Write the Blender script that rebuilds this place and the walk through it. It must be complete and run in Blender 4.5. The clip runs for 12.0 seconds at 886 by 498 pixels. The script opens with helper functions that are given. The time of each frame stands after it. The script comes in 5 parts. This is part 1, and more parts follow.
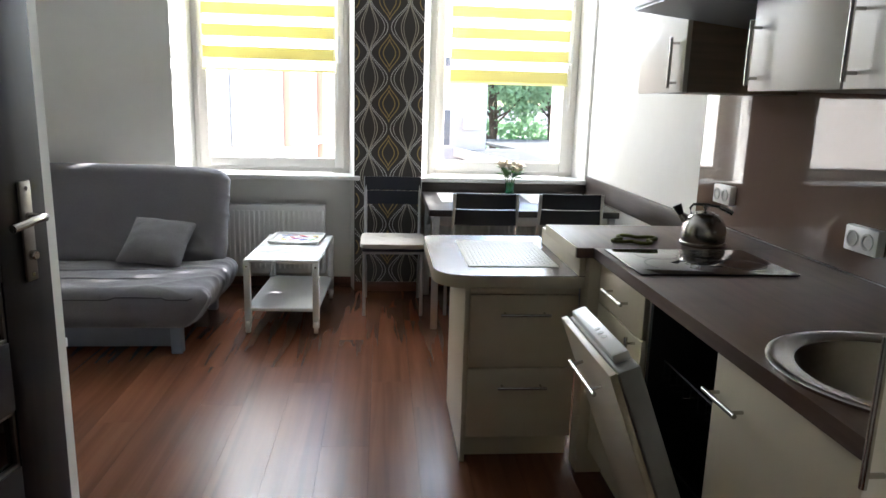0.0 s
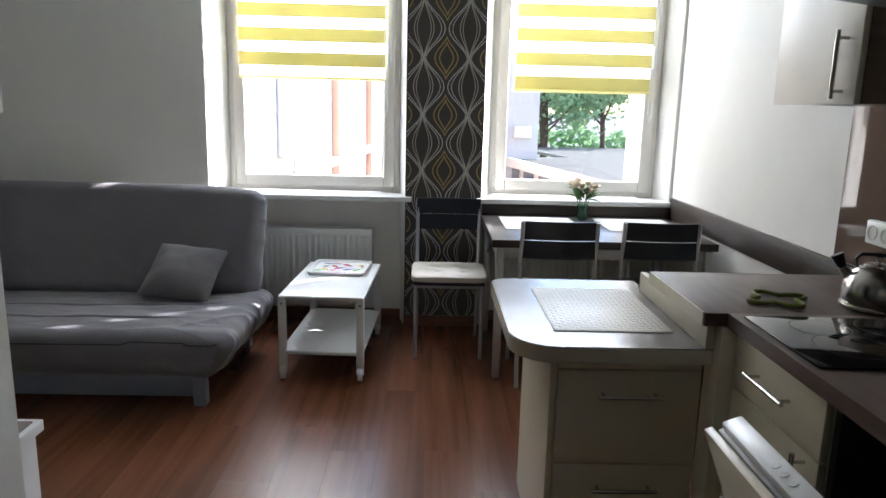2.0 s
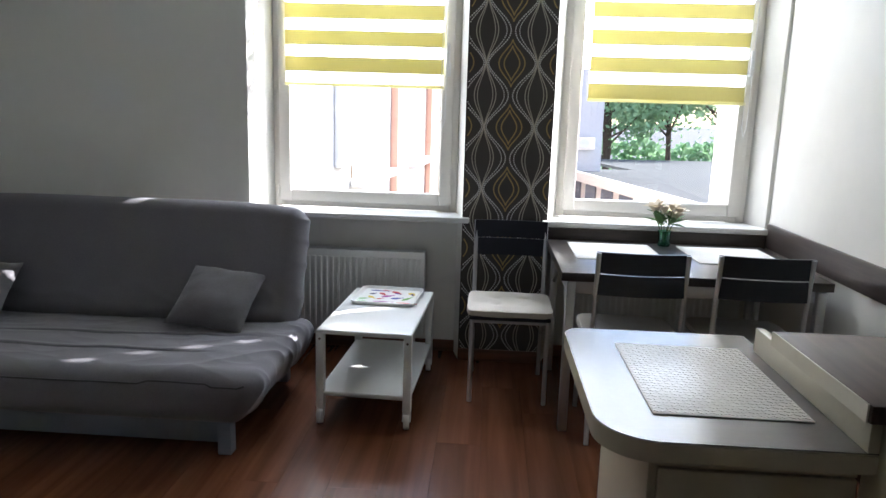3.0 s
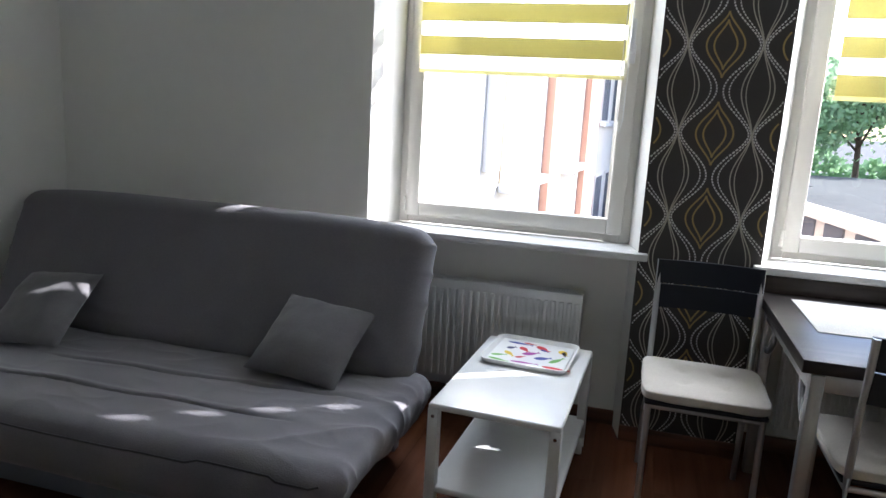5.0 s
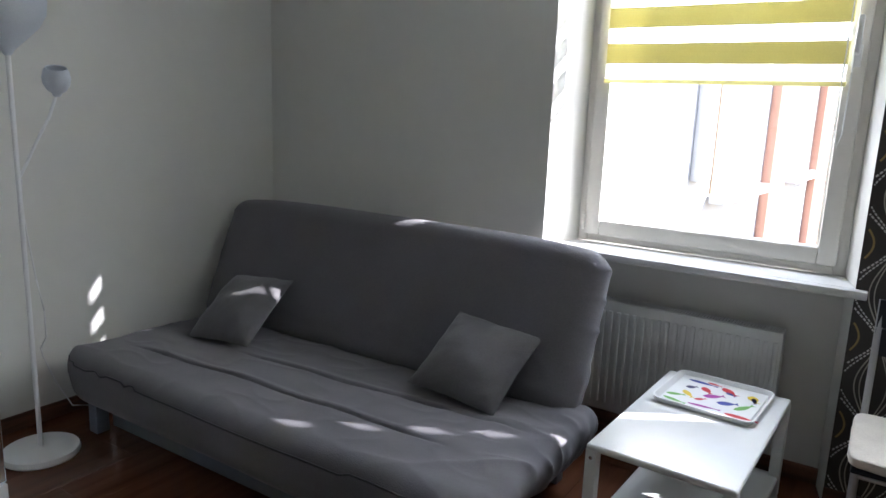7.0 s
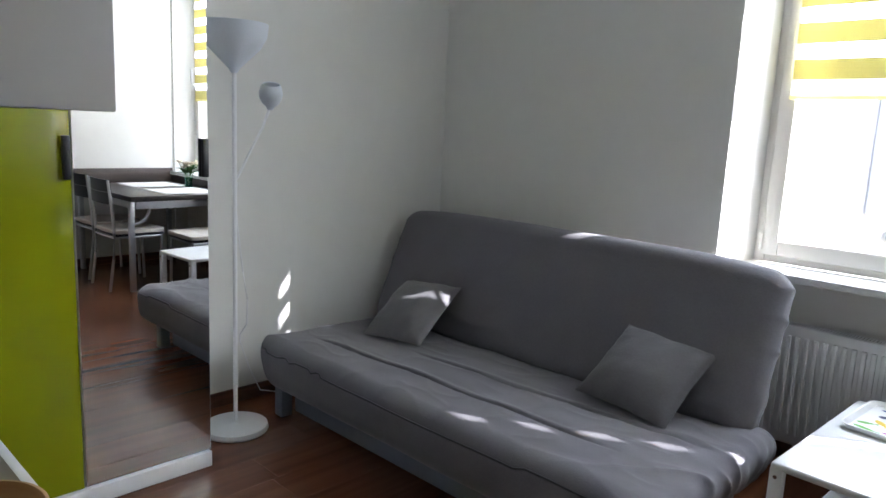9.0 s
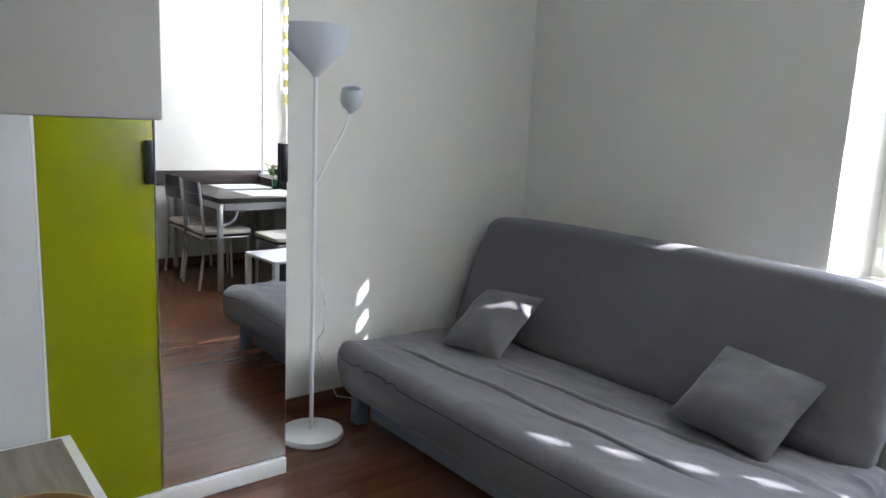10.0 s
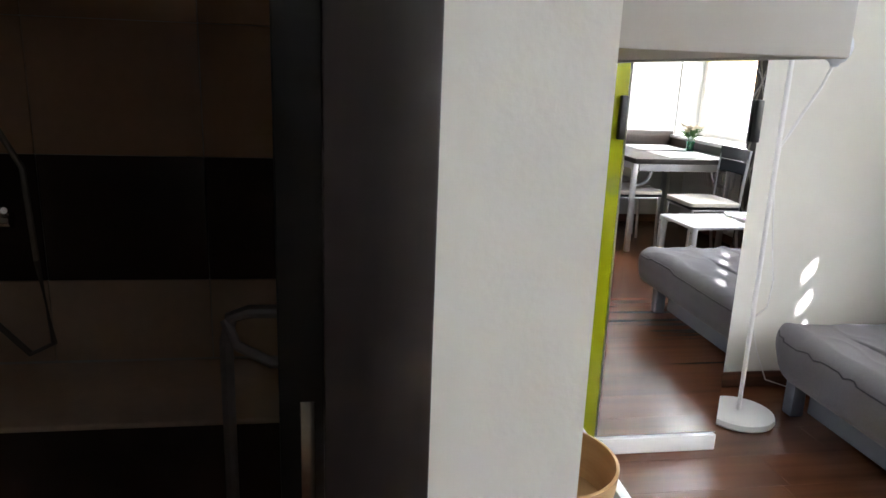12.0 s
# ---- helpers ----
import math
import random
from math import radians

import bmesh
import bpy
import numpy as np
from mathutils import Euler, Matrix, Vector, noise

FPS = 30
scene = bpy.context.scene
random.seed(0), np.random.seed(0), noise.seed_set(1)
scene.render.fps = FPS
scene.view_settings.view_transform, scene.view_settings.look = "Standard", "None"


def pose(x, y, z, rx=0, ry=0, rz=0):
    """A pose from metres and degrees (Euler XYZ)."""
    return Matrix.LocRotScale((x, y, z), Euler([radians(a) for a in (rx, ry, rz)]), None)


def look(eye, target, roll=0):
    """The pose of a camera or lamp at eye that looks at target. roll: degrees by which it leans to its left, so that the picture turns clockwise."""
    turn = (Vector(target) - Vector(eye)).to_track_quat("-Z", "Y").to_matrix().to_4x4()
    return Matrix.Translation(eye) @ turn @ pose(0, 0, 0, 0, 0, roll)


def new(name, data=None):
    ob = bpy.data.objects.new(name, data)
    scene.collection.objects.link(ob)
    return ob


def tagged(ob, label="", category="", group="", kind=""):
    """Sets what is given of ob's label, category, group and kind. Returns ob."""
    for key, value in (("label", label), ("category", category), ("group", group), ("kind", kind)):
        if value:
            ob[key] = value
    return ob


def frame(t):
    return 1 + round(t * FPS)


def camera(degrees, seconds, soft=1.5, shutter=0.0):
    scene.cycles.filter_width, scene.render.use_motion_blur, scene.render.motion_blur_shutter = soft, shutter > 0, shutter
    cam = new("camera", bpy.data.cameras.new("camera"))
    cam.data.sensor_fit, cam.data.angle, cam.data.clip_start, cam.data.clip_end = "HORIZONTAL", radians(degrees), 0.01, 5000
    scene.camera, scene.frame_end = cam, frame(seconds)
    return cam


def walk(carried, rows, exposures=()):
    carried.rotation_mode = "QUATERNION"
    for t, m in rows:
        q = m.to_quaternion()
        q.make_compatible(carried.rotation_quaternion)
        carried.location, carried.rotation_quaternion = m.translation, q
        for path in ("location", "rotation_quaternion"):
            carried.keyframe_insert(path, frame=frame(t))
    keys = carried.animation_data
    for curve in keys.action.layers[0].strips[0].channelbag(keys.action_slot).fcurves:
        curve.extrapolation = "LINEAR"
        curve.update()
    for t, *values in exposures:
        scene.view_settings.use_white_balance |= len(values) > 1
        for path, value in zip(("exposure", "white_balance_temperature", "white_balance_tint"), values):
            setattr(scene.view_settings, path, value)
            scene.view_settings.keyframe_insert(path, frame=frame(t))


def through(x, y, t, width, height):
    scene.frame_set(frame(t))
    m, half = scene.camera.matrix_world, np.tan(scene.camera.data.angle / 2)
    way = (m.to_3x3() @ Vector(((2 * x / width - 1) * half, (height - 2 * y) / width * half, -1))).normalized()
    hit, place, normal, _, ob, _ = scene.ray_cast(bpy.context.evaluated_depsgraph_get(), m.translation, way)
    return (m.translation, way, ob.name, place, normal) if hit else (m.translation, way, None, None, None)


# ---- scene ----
cam = camera(64.8, 12.0)
PATH = [
    (0, (0.184, 0.009, 1.382), (0.361, 1.957, 0.966), 1.6),
    (0.5, (0.152, 0.135, 1.387), (0.328, 2.083, 0.97), 1.5),
    (1, (0.165, 0.306, 1.382), (0.299, 2.259, 0.971), 1.5),
    (1.5, (0.145, 0.472, 1.404), (0.242, 2.426, 0.989), 1.4),
    (2, (0.141, 0.624, 1.402), (0.184, 2.584, 1.002), 1.4),
    (2.5, (0.141, 0.838, 1.418), (0.106, 2.799, 1.027), 1.6),
    (3, (0.13, 1.086, 1.406), (0.008, 3.046, 1.029), 1.7),
    (5, (-0.023, 2.001, 1.377), (-0.551, 3.891, 0.991), 3.2),
    (5.5, (-0.057, 2.132, 1.383), (-0.681, 3.991, 0.991), 3.7),
    (6, (-0.051, 2.197, 1.426), (-0.801, 4.001, 1.002), 3.4),
    (6.5, (0.014, 2.187, 1.428), (-0.904, 3.915, 1.017), 2.7),
    (7, (0.053, 2.159, 1.427), (-1.003, 3.809, 1.025), 2.2),
    (9, (0.003, 1.979, 1.362), (-1.364, 3.399, 1.022), 2.7),
    (9.5, (-0.051, 2.009, 1.356), (-1.492, 3.356, 1.027), 2.7),
    (10, (-0.074, 2.067, 1.37), (-1.602, 3.311, 1.025), 2.6),
    (10.5, (-0.165, 2.064, 1.358), (-1.776, 3.19, 0.987), 2.6),
    (11, (-0.238, 2.053, 1.343), (-1.976, 2.952, 0.928), 2.7),
    (11.5, (-0.305, 1.982, 1.343), (-2.152, 2.591, 0.876), 2.8),
    (12, (-0.246, 1.835, 1.338), (-2.16, 2.135, 0.846), 2.1),
]
walk(cam, [(t, look(eye, target, roll)) for t, eye, target, roll in PATH],
     exposures=[(0, 2.85, 6150, 14), (2.5, 2.3, 6020, 15), (6.0, 2.1, 5920, 15), (7, 2.08, 5920, 15), (9.5, 2.8, 5870, 15), (11, 3.1, 6070, 15), (11.5, 3.18, 6200, 16), (12, 3.55, 6250, 17)])

# ---- light ----
SUN_DIR = Vector((-1.6, -1.0, -1.2)).normalized()
world = bpy.data.worlds.new("sky")
scene.world = world
world.use_nodes = True
wn = world.node_tree.nodes
sky = wn.new("ShaderNodeTexSky")
sky.sky_type = "NISHITA"
sky.sun_disc = False
sky.sun_elevation = math.asin(-SUN_DIR.z)
sky.sun_rotation = math.atan2(-SUN_DIR.x, -SUN_DIR.y)
wn["Background"].inputs["Strength"].default_value = 0.15
world.node_tree.links.new(sky.outputs["Color"], wn["Background"].inputs["Color"])
sun = new("sun", bpy.data.lights.new("sun", "SUN"))
sun.data.energy, sun.data.angle, sun.data.color = 5.0, radians(0.5), (1.0, 0.97, 0.92)
sun.matrix_world = look((8, 10, 8), Vector((8, 10, 8)) + SUN_DIR)
for lx in (-0.61, 1.065):
    # daylight behind the lowered blinds
    lamp = new("window_daylight", bpy.data.lights.new("window_daylight", "AREA"))
    lamp.data.shape, lamp.data.size, lamp.data.size_y = "RECTANGLE", 1.0, 0.9
    lamp.data.energy, lamp.data.color = 11.0, (0.86, 0.93, 1.0)
    lamp.matrix_world = look((lx, 5.43, 2.15), (lx, 4.0, 1.85))


# ---- materials ----
def material(name, color, rough=0.6, metal=0.0, vary=0.08, scale=8.0, bump=0.0, bump_scale=60.0, coat=0.0, per_object=0.0, spec=0.5):
    """A surface with two scales of colour change and a fine relief."""
    m = bpy.data.materials.new(name)
    m.use_nodes = True
    n, l = m.node_tree.nodes, m.node_tree.links
    b = n["Principled BSDF"]
    b.inputs["Roughness"].default_value = rough
    b.inputs["Metallic"].default_value = metal
    b.inputs["Coat Weight"].default_value = coat
    b.inputs["Coat Roughness"].default_value = 0.08
    b.inputs["Specular IOR Level"].default_value = spec
    tc = n.new("ShaderNodeTexCoord")
    big = n.new("ShaderNodeTexNoise")
    big.inputs["Scale"].default_value, big.inputs["Detail"].default_value = scale * 0.2, 4
    fine = n.new("ShaderNodeTexNoise")
    fine.inputs["Scale"].default_value, fine.inputs["Detail"].default_value = scale * 4, 6
    for t in (big, fine):
        l.new(tc.outputs["Object"], t.inputs["Vector"])
    add = n.new("ShaderNodeMath")
    l.new(big.outputs["Fac"], add.inputs[0])
    l.new(fine.outputs["Fac"], add.inputs[1])
    last = add
    if per_object:
        info, mul, more = n.new("ShaderNodeObjectInfo"), n.new("ShaderNodeMath"), n.new("ShaderNodeMath")
        mul.operation = "MULTIPLY_ADD"
        mul.inputs[1].default_value, mul.inputs[2].default_value = per_object, -per_object / 2
        l.new(info.outputs["Random"], mul.inputs[0])
        l.new(add.outputs[0], more.inputs[0])
        l.new(mul.outputs[0], more.inputs[1])
        last = more
    ramp = n.new("ShaderNodeMapRange")
    ramp.inputs["From Min"].default_value, ramp.inputs["From Max"].default_value = 0.5, 1.5
    ramp.inputs["To Min"].default_value, ramp.inputs["To Max"].default_value = 1 - vary, 1 + vary
    l.new(last.outputs[0], ramp.inputs["Value"])
    mix = n.new("ShaderNodeVectorMath")
    mix.operation = "SCALE"
    mix.inputs[0].default_value = color
    l.new(ramp.outputs[0], mix.inputs["Scale"])
    l.new(mix.outputs[0], b.inputs["Base Color"])
    if bump:
        grain, bn = n.new("ShaderNodeTexNoise"), n.new("ShaderNodeBump")
        grain.inputs["Scale"].default_value, grain.inputs["Detail"].default_value = bump_scale, 5
        bn.inputs["Strength"].default_value, bn.inputs["Distance"].default_value = bump, 0.004
        l.new(tc.outputs["Object"], grain.inputs["Vector"])
        l.new(grain.outputs["Fac"], bn.inputs["Height"])
        l.new(bn.outputs["Normal"], b.inputs["Normal"])
    return m


def wood(name, dark, light, rough=0.3, stretch=(22, 1.2, 22), coat=0.0, bump=0.1, per_object=0.0, spec=0.5, detail=5, warp=0.5):
    """Grain drawn out along y, from dark to light."""
    m = bpy.data.materials.new(name)
    m.use_nodes = True
    n, l = m.node_tree.nodes, m.node_tree.links
    b = n["Principled BSDF"]
    b.inputs["Coat Weight"].default_value, b.inputs["Coat Roughness"].default_value = coat, 0.15
    b.inputs["Specular IOR Level"].default_value = spec
    tc, mp, ns, rp = n.new("ShaderNodeTexCoord"), n.new("ShaderNodeMapping"), n.new("ShaderNodeTexNoise"), n.new("ShaderNodeValToRGB")
    info, off = n.new("ShaderNodeObjectInfo"), n.new("ShaderNodeVectorMath")
    off.operation = "MULTIPLY_ADD"
    off.inputs[1].default_value = (37, 53, 19)
    l.new(info.outputs["Random"], off.inputs[0])
    l.new(tc.outputs["Object"], off.inputs[2])
    l.new(off.outputs[0], mp.inputs["Vector"])
    mp.inputs["Scale"].default_value = stretch
    ns.inputs["Scale"].default_value, ns.inputs["Detail"].default_value, ns.inputs["Distortion"].default_value = 1.0, detail, warp
    l.new(mp.outputs[0], ns.inputs["Vector"])
    mid = tuple((a + c) / 2 for a, c in zip(dark, light))
    rp.color_ramp.elements[0].position, rp.color_ramp.elements[0].color = 0.32, (*dark, 1)
    rp.color_ramp.elements[1].position, rp.color_ramp.elements[1].color = 0.68, (*light, 1)
    e = rp.color_ramp.elements.new(0.5)
    e.color = (*mid, 1)
    l.new(ns.outputs["Fac"], rp.inputs["Fac"])
    sc, mr = n.new("ShaderNodeVectorMath"), n.new("ShaderNodeMapRange")
    sc.operation = "SCALE"
    mr.inputs["To Min"].default_value, mr.inputs["To Max"].default_value = 1 - per_object, 1 + per_object
    l.new(info.outputs["Random"], mr.inputs["Value"])
    l.new(rp.outputs["Color"], sc.inputs[0])
    l.new(mr.outputs[0], sc.inputs["Scale"])
    l.new(sc.outputs[0], b.inputs["Base Color"])
    wear, wr = n.new("ShaderNodeTexNoise"), n.new("ShaderNodeMapRange")
    wear.inputs["Scale"].default_value = 3
    l.new(tc.outputs["Object"], wear.inputs["Vector"])
    wr.inputs["To Min"].default_value, wr.inputs["To Max"].default_value = rough * 0.8, rough * 1.25
    l.new(wear.outputs["Fac"], wr.inputs["Value"])
    l.new(wr.outputs[0], b.inputs["Roughness"])
    if bump:
        bn = n.new("ShaderNodeBump")
        bn.inputs["Strength"].default_value, bn.inputs["Distance"].default_value = bump, 0.002
        l.new(ns.outputs["Fac"], bn.inputs["Height"])
        l.new(bn.outputs["Normal"], b.inputs["Normal"])
    return m


def fabric(name, color, rough=0.95, scale=900.0, bump=0.35, vary=0.12):
    m = material(name, color, rough, vary=vary, scale=30, bump=bump, bump_scale=scale * 0.25, spec=0.2)
    m.node_tree.nodes["Principled BSDF"].inputs["Sheen Weight"].default_value = 0.25
    return m


def glass(name, tint=(1, 1, 1), rough=0.0):
    m = bpy.data.materials.new(name)
    m.use_nodes = True
    b = m.node_tree.nodes["Principled BSDF"]
    b.inputs["Base Color"].default_value = (*tint, 1)
    b.inputs["Transmission Weight"].default_value = 1.0
    b.inputs["Roughness"].default_value = rough
    b.inputs["IOR"].default_value = 1.45
    return m


def cloth_light(name, color, through, open_weave=0.0):
    """Thin cloth that lets part of the light through, straight through where the weave is open."""
    m = bpy.data.materials.new(name)
    m.use_nodes = True
    n, l = m.node_tree.nodes, m.node_tree.links
    out = n["Material Output"]
    d, t, mx = n.new("ShaderNodeBsdfDiffuse"), n.new("ShaderNodeBsdfTranslucent"), n.new("ShaderNodeMixShader")
    weave, sc, mr = n.new("ShaderNodeTexNoise"), n.new("ShaderNodeVectorMath"), n.new("ShaderNodeMapRange")
    weave.inputs["Scale"].default_value = 300
    tc = n.new("ShaderNodeTexCoord")
    l.new(tc.outputs["Object"], weave.inputs["Vector"])
    mr.inputs["To Min"].default_value, mr.inputs["To Max"].default_value = 0.9, 1.1
    l.new(weave.outputs["Fac"], mr.inputs["Value"])
    sc.operation = "SCALE"
    sc.inputs[0].default_value = color
    l.new(mr.outputs[0], sc.inputs["Scale"])
    for s in (d, t):
        l.new(sc.outputs[0], s.inputs["Color"])
    mx.inputs["Fac"].default_value = through
    l.new(d.outputs[0], mx.inputs[1])
    l.new(t.outputs[0], mx.inputs[2])
    last = mx
    if open_weave:
        clear, last = n.new("ShaderNodeBsdfTransparent"), n.new("ShaderNodeMixShader")
        last.inputs["Fac"].default_value = open_weave
        l.new(mx.outputs[0], last.inputs[1])
        l.new(clear.outputs[0], last.inputs[2])
    l.new(last.outputs[0], out.inputs["Surface"])
    return m


WALL = material("wall_paint", (0.72, 0.71, 0.665), 0.85, vary=0.03, scale=3, bump=0.12, bump_scale=140)
CEIL = material("ceiling_paint", (0.8, 0.8, 0.78), 0.9, vary=0.02, scale=3, bump=0.1, bump_scale=140)
PAPER = material("wallpaper_ground", (0.045, 0.038, 0.034), 0.8, vary=0.1, scale=40, bump=0.2, bump_scale=300)
PAPER_LINE = material("wallpaper_silver", (0.62, 0.6, 0.57), 0.5, vary=0.1, scale=60)
PAPER_BEIGE = material("wallpaper_beige", (0.4, 0.37, 0.3), 0.6, vary=0.1, scale=60)
PAPER_GOLD = material("wallpaper_gold", (0.3, 0.21, 0.07), 0.55, vary=0.1, scale=60)
FLOOR = wood("laminate_red_brown", (0.1, 0.036, 0.017), (0.155, 0.059, 0.029), 0.24, (20, 0.9, 20), bump=0.02, per_object=0.1, detail=6, warp=0.4, spec=0.35)
UNDER = material("floor_underlay", (0.02, 0.012, 0.008), 0.9)
SKIRT = wood("skirting_brown", (0.06, 0.022, 0.01), (0.16, 0.06, 0.03), 0.4, (2, 2, 30))
PVC = material("window_plastic", (0.75, 0.72, 0.66), 0.35, vary=0.03, scale=5)
SILL = material("sill_stone", (0.62, 0.62, 0.6), 0.35, vary=0.08, scale=14)
GLASS = glass("window_glass")
YELLOW = cloth_light("blind_yellow", (0.66, 0.61, 0.3), 0.27)
BAR_YELLOW = cloth_light("blind_bar", (0.78, 0.74, 0.45), 0.4)
SHEER = cloth_light("blind_sheer", (0.9, 0.9, 0.86), 0.75, 0.72)
SOFA = fabric("sofa_grey_cotton", (0.14, 0.133, 0.144))
PILLOW = fabric("pillow_grey_cotton", (0.125, 0.119, 0.124))
SEAM = fabric("seam_dark", (0.05, 0.05, 0.056))
SOFA_FRAME = material("sofa_frame_grey", (0.2, 0.22, 0.26), 0.45, 0.2, vary=0.05)
WHITE = material("white_lacquer", (0.8, 0.8, 0.79), 0.3, vary=0.03, scale=5)
WHITE_STEEL = material("white_steel", (0.7, 0.71, 0.7), 0.28, vary=0.03, scale=6)
RUBBER = material("grey_rubber", (0.68, 0.68, 0.66), 0.5)
SILVER = material("silver_tube", (0.5, 0.51, 0.53), 0.35, 0.85, vary=0.05)
STEEL = material("brushed_steel", (0.5, 0.48, 0.45), 0.24, 1.0, vary=0.08, scale=30)
STEEL_DARK = material("dark_steel", (0.27, 0.25, 0.225), 0.38, 1.0, vary=0.1, scale=20)
BLACK = material("black_lacquer", (0.014, 0.016, 0.024), 0.35, vary=0.1, spec=0.3)
BLACK_PLASTIC = material("black_plastic", (0.015, 0.015, 0.016), 0.4, vary=0.1)
CUSHION = fabric("cushion_cream", (0.55, 0.51, 0.45))
CREAM = material("kitchen_front_cream", (0.63, 0.555, 0.41), 0.35, vary=0.03, scale=4)
CREAM_PALE = material("wall_cabinet_pale_cream", (0.74, 0.71, 0.61), 0.35, vary=0.03, scale=4)
CREAM_EDGE = material("kitchen_edge_cream", (0.56, 0.51, 0.39), 0.4, vary=0.03)
WORKTOP = wood("worktop_wenge", (0.07, 0.041, 0.029), (0.105, 0.064, 0.046), 0.42, (40, 3, 40), bump=0.04, spec=0.35)
PEN_TOP = material("breakfast_top_grey_beige", (0.17, 0.148, 0.132), 0.2, vary=0.05, scale=20, bump=0.02, bump_scale=200)
DARK_WOOD = wood("wenge_panel", (0.03, 0.022, 0.019), (0.06, 0.044, 0.036), 0.4, (3, 3, 40), bump=0.05)
TABLE_TOP = wood("table_top_black_brown", (0.022, 0.018, 0.017), (0.045, 0.036, 0.032), 0.3, (3, 25, 25), bump=0.05)
SPLASH = material("splash_brown_gloss", (0.135, 0.092, 0.07), 0.02, vary=0.05, scale=3)
HOOD = material("hood_silver_paint", (0.42, 0.45, 0.49), 0.38, 0.35, vary=0.04)
HOB = material("hob_glass", (0.008, 0.008, 0.009), 0.05, vary=0.05)
# near-black: carries the dishwasher's inner shade, and colours the hob rings
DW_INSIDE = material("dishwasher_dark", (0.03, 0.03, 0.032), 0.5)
PLASTIC_GREY = material("grey_plastic", (0.55, 0.55, 0.53), 0.45)
PLACEMAT = material("placemat_beige", (0.83, 0.79, 0.73), 0.3, vary=0.05, scale=30, spec=0.6)
CUPBOARD = material("cupboard_grey_beige", (0.43, 0.415, 0.385), 0.5, vary=0.03, scale=4)
CUPBOARD_SIDE = material("cupboard_pale_grey", (0.54, 0.55, 0.545), 0.45, vary=0.03, scale=4)
SATIN_PANEL = material("panel_satin_beige", (0.27, 0.25, 0.215), 0.28, vary=0.03, scale=4)
CAB_BODY = wood("cabinet_brown", (0.19, 0.14, 0.095), (0.26, 0.195, 0.135), 0.4, (3, 3, 40), bump=0.03)
MAT_WHITE = fabric("placemat_white", (0.75, 0.74, 0.7), scale=500)
GREEN_FELT = fabric("trivet_green_felt", (0.13, 0.14, 0.02))
LIME = material("lime_gloss", (0.26, 0.285, 0.004), 0.12, vary=0.02, scale=3)
MIRROR = material("mirror_silver", (0.9, 0.9, 0.9), 0.0, 1.0, vary=0.0)
BENCH_TOP = wood("bench_grey_oak", (0.2, 0.17, 0.135), (0.3, 0.265, 0.215), 0.5, (3, 30, 30))
BOWL_WOOD = wood("bowl_wood", (0.36, 0.2, 0.08), (0.5, 0.31, 0.14), 0.45, (4, 4, 40))
LAMP_WHITE = material("lamp_white", (0.8, 0.8, 0.8), 0.35, vary=0.02)
LAMP_SHADE = cloth_light("lamp_shade_plastic", (0.72, 0.75, 0.8), 0.25)
WENGE_DOOR = wood("door_wenge", (0.009, 0.006, 0.005), (0.02, 0.013, 0.011), 0.5, (25, 25, 2), spec=0.3)
TILE_BROWN = material("tile_brown", (0.6, 0.4, 0.26), 0.3, vary=0.1)
TILE_DARK = material("tile_dark", (0.07, 0.047, 0.038), 0.25, vary=0.1)
TILE_BEIGE = material("tile_beige", (0.74, 0.59, 0.45), 0.3, vary=0.1)
VASE = glass("vase_green_glass", (0.25, 0.75, 0.55), 0.05)
PETAL = material("petal_cream", (0.7, 0.6, 0.45), 0.7, vary=0.2)
LEAF = material("leaf_green", (0.06, 0.16, 0.03), 0.6, vary=0.3)
STEM = material("stem_green", (0.08, 0.14, 0.03), 0.7)


# ---- mesh helpers ----
def box(bm, x0, x1, y0, y1, z0, z1, bevel=0.0, seg=2):
    r = bmesh.ops.create_cube(bm, size=1.0)
    vs = r["verts"]
    bmesh.ops.scale(bm, vec=(x1 - x0, y1 - y0, z1 - z0), verts=vs)
    bmesh.ops.translate(bm, vec=((x0 + x1) / 2, (y0 + y1) / 2, (z0 + z1) / 2), verts=vs)
    if bevel:
        es = list({e for v in vs for e in v.link_edges})
        bmesh.ops.bevel(bm, geom=es, offset=bevel, segments=seg, affect="EDGES", profile=0.5)
    return bm


def tube(bm, a, b, r, seg=12, r2=None):
    a, b = Vector(a), Vector(b)
    m = Matrix.Translation((a + b) / 2) @ (b - a).to_track_quat("Z", "Y").to_matrix().to_4x4()
    bmesh.ops.create_cone(bm, cap_ends=True, segments=seg, radius1=r, radius2=r if r2 is None else r2, depth=(b - a).length, matrix=m)
    return bm


def bent(bm, pts, r, seg=10):
    """A pipe through points, with rings turned to the way it goes."""
    pts = [Vector(p) for p in pts]
    rings = []
    for i, p in enumerate(pts):
        d = (pts[min(i + 1, len(pts) - 1)] - pts[max(i - 1, 0)]).normalized()
        q = d.to_track_quat("Z", "Y")
        rings.append([bm.verts.new(p + q @ Vector((r * math.cos(2 * math.pi * k / seg), r * math.sin(2 * math.pi * k / seg), 0))) for k in range(seg)])
    for u, v in zip(rings, rings[1:]):
        for k in range(seg):
            bm.faces.new((u[k], u[(k + 1) % seg], v[(k + 1) % seg], v[k]))
    bm.faces.new(rings[0][::-1])
    bm.faces.new(rings[-1])
    return bm


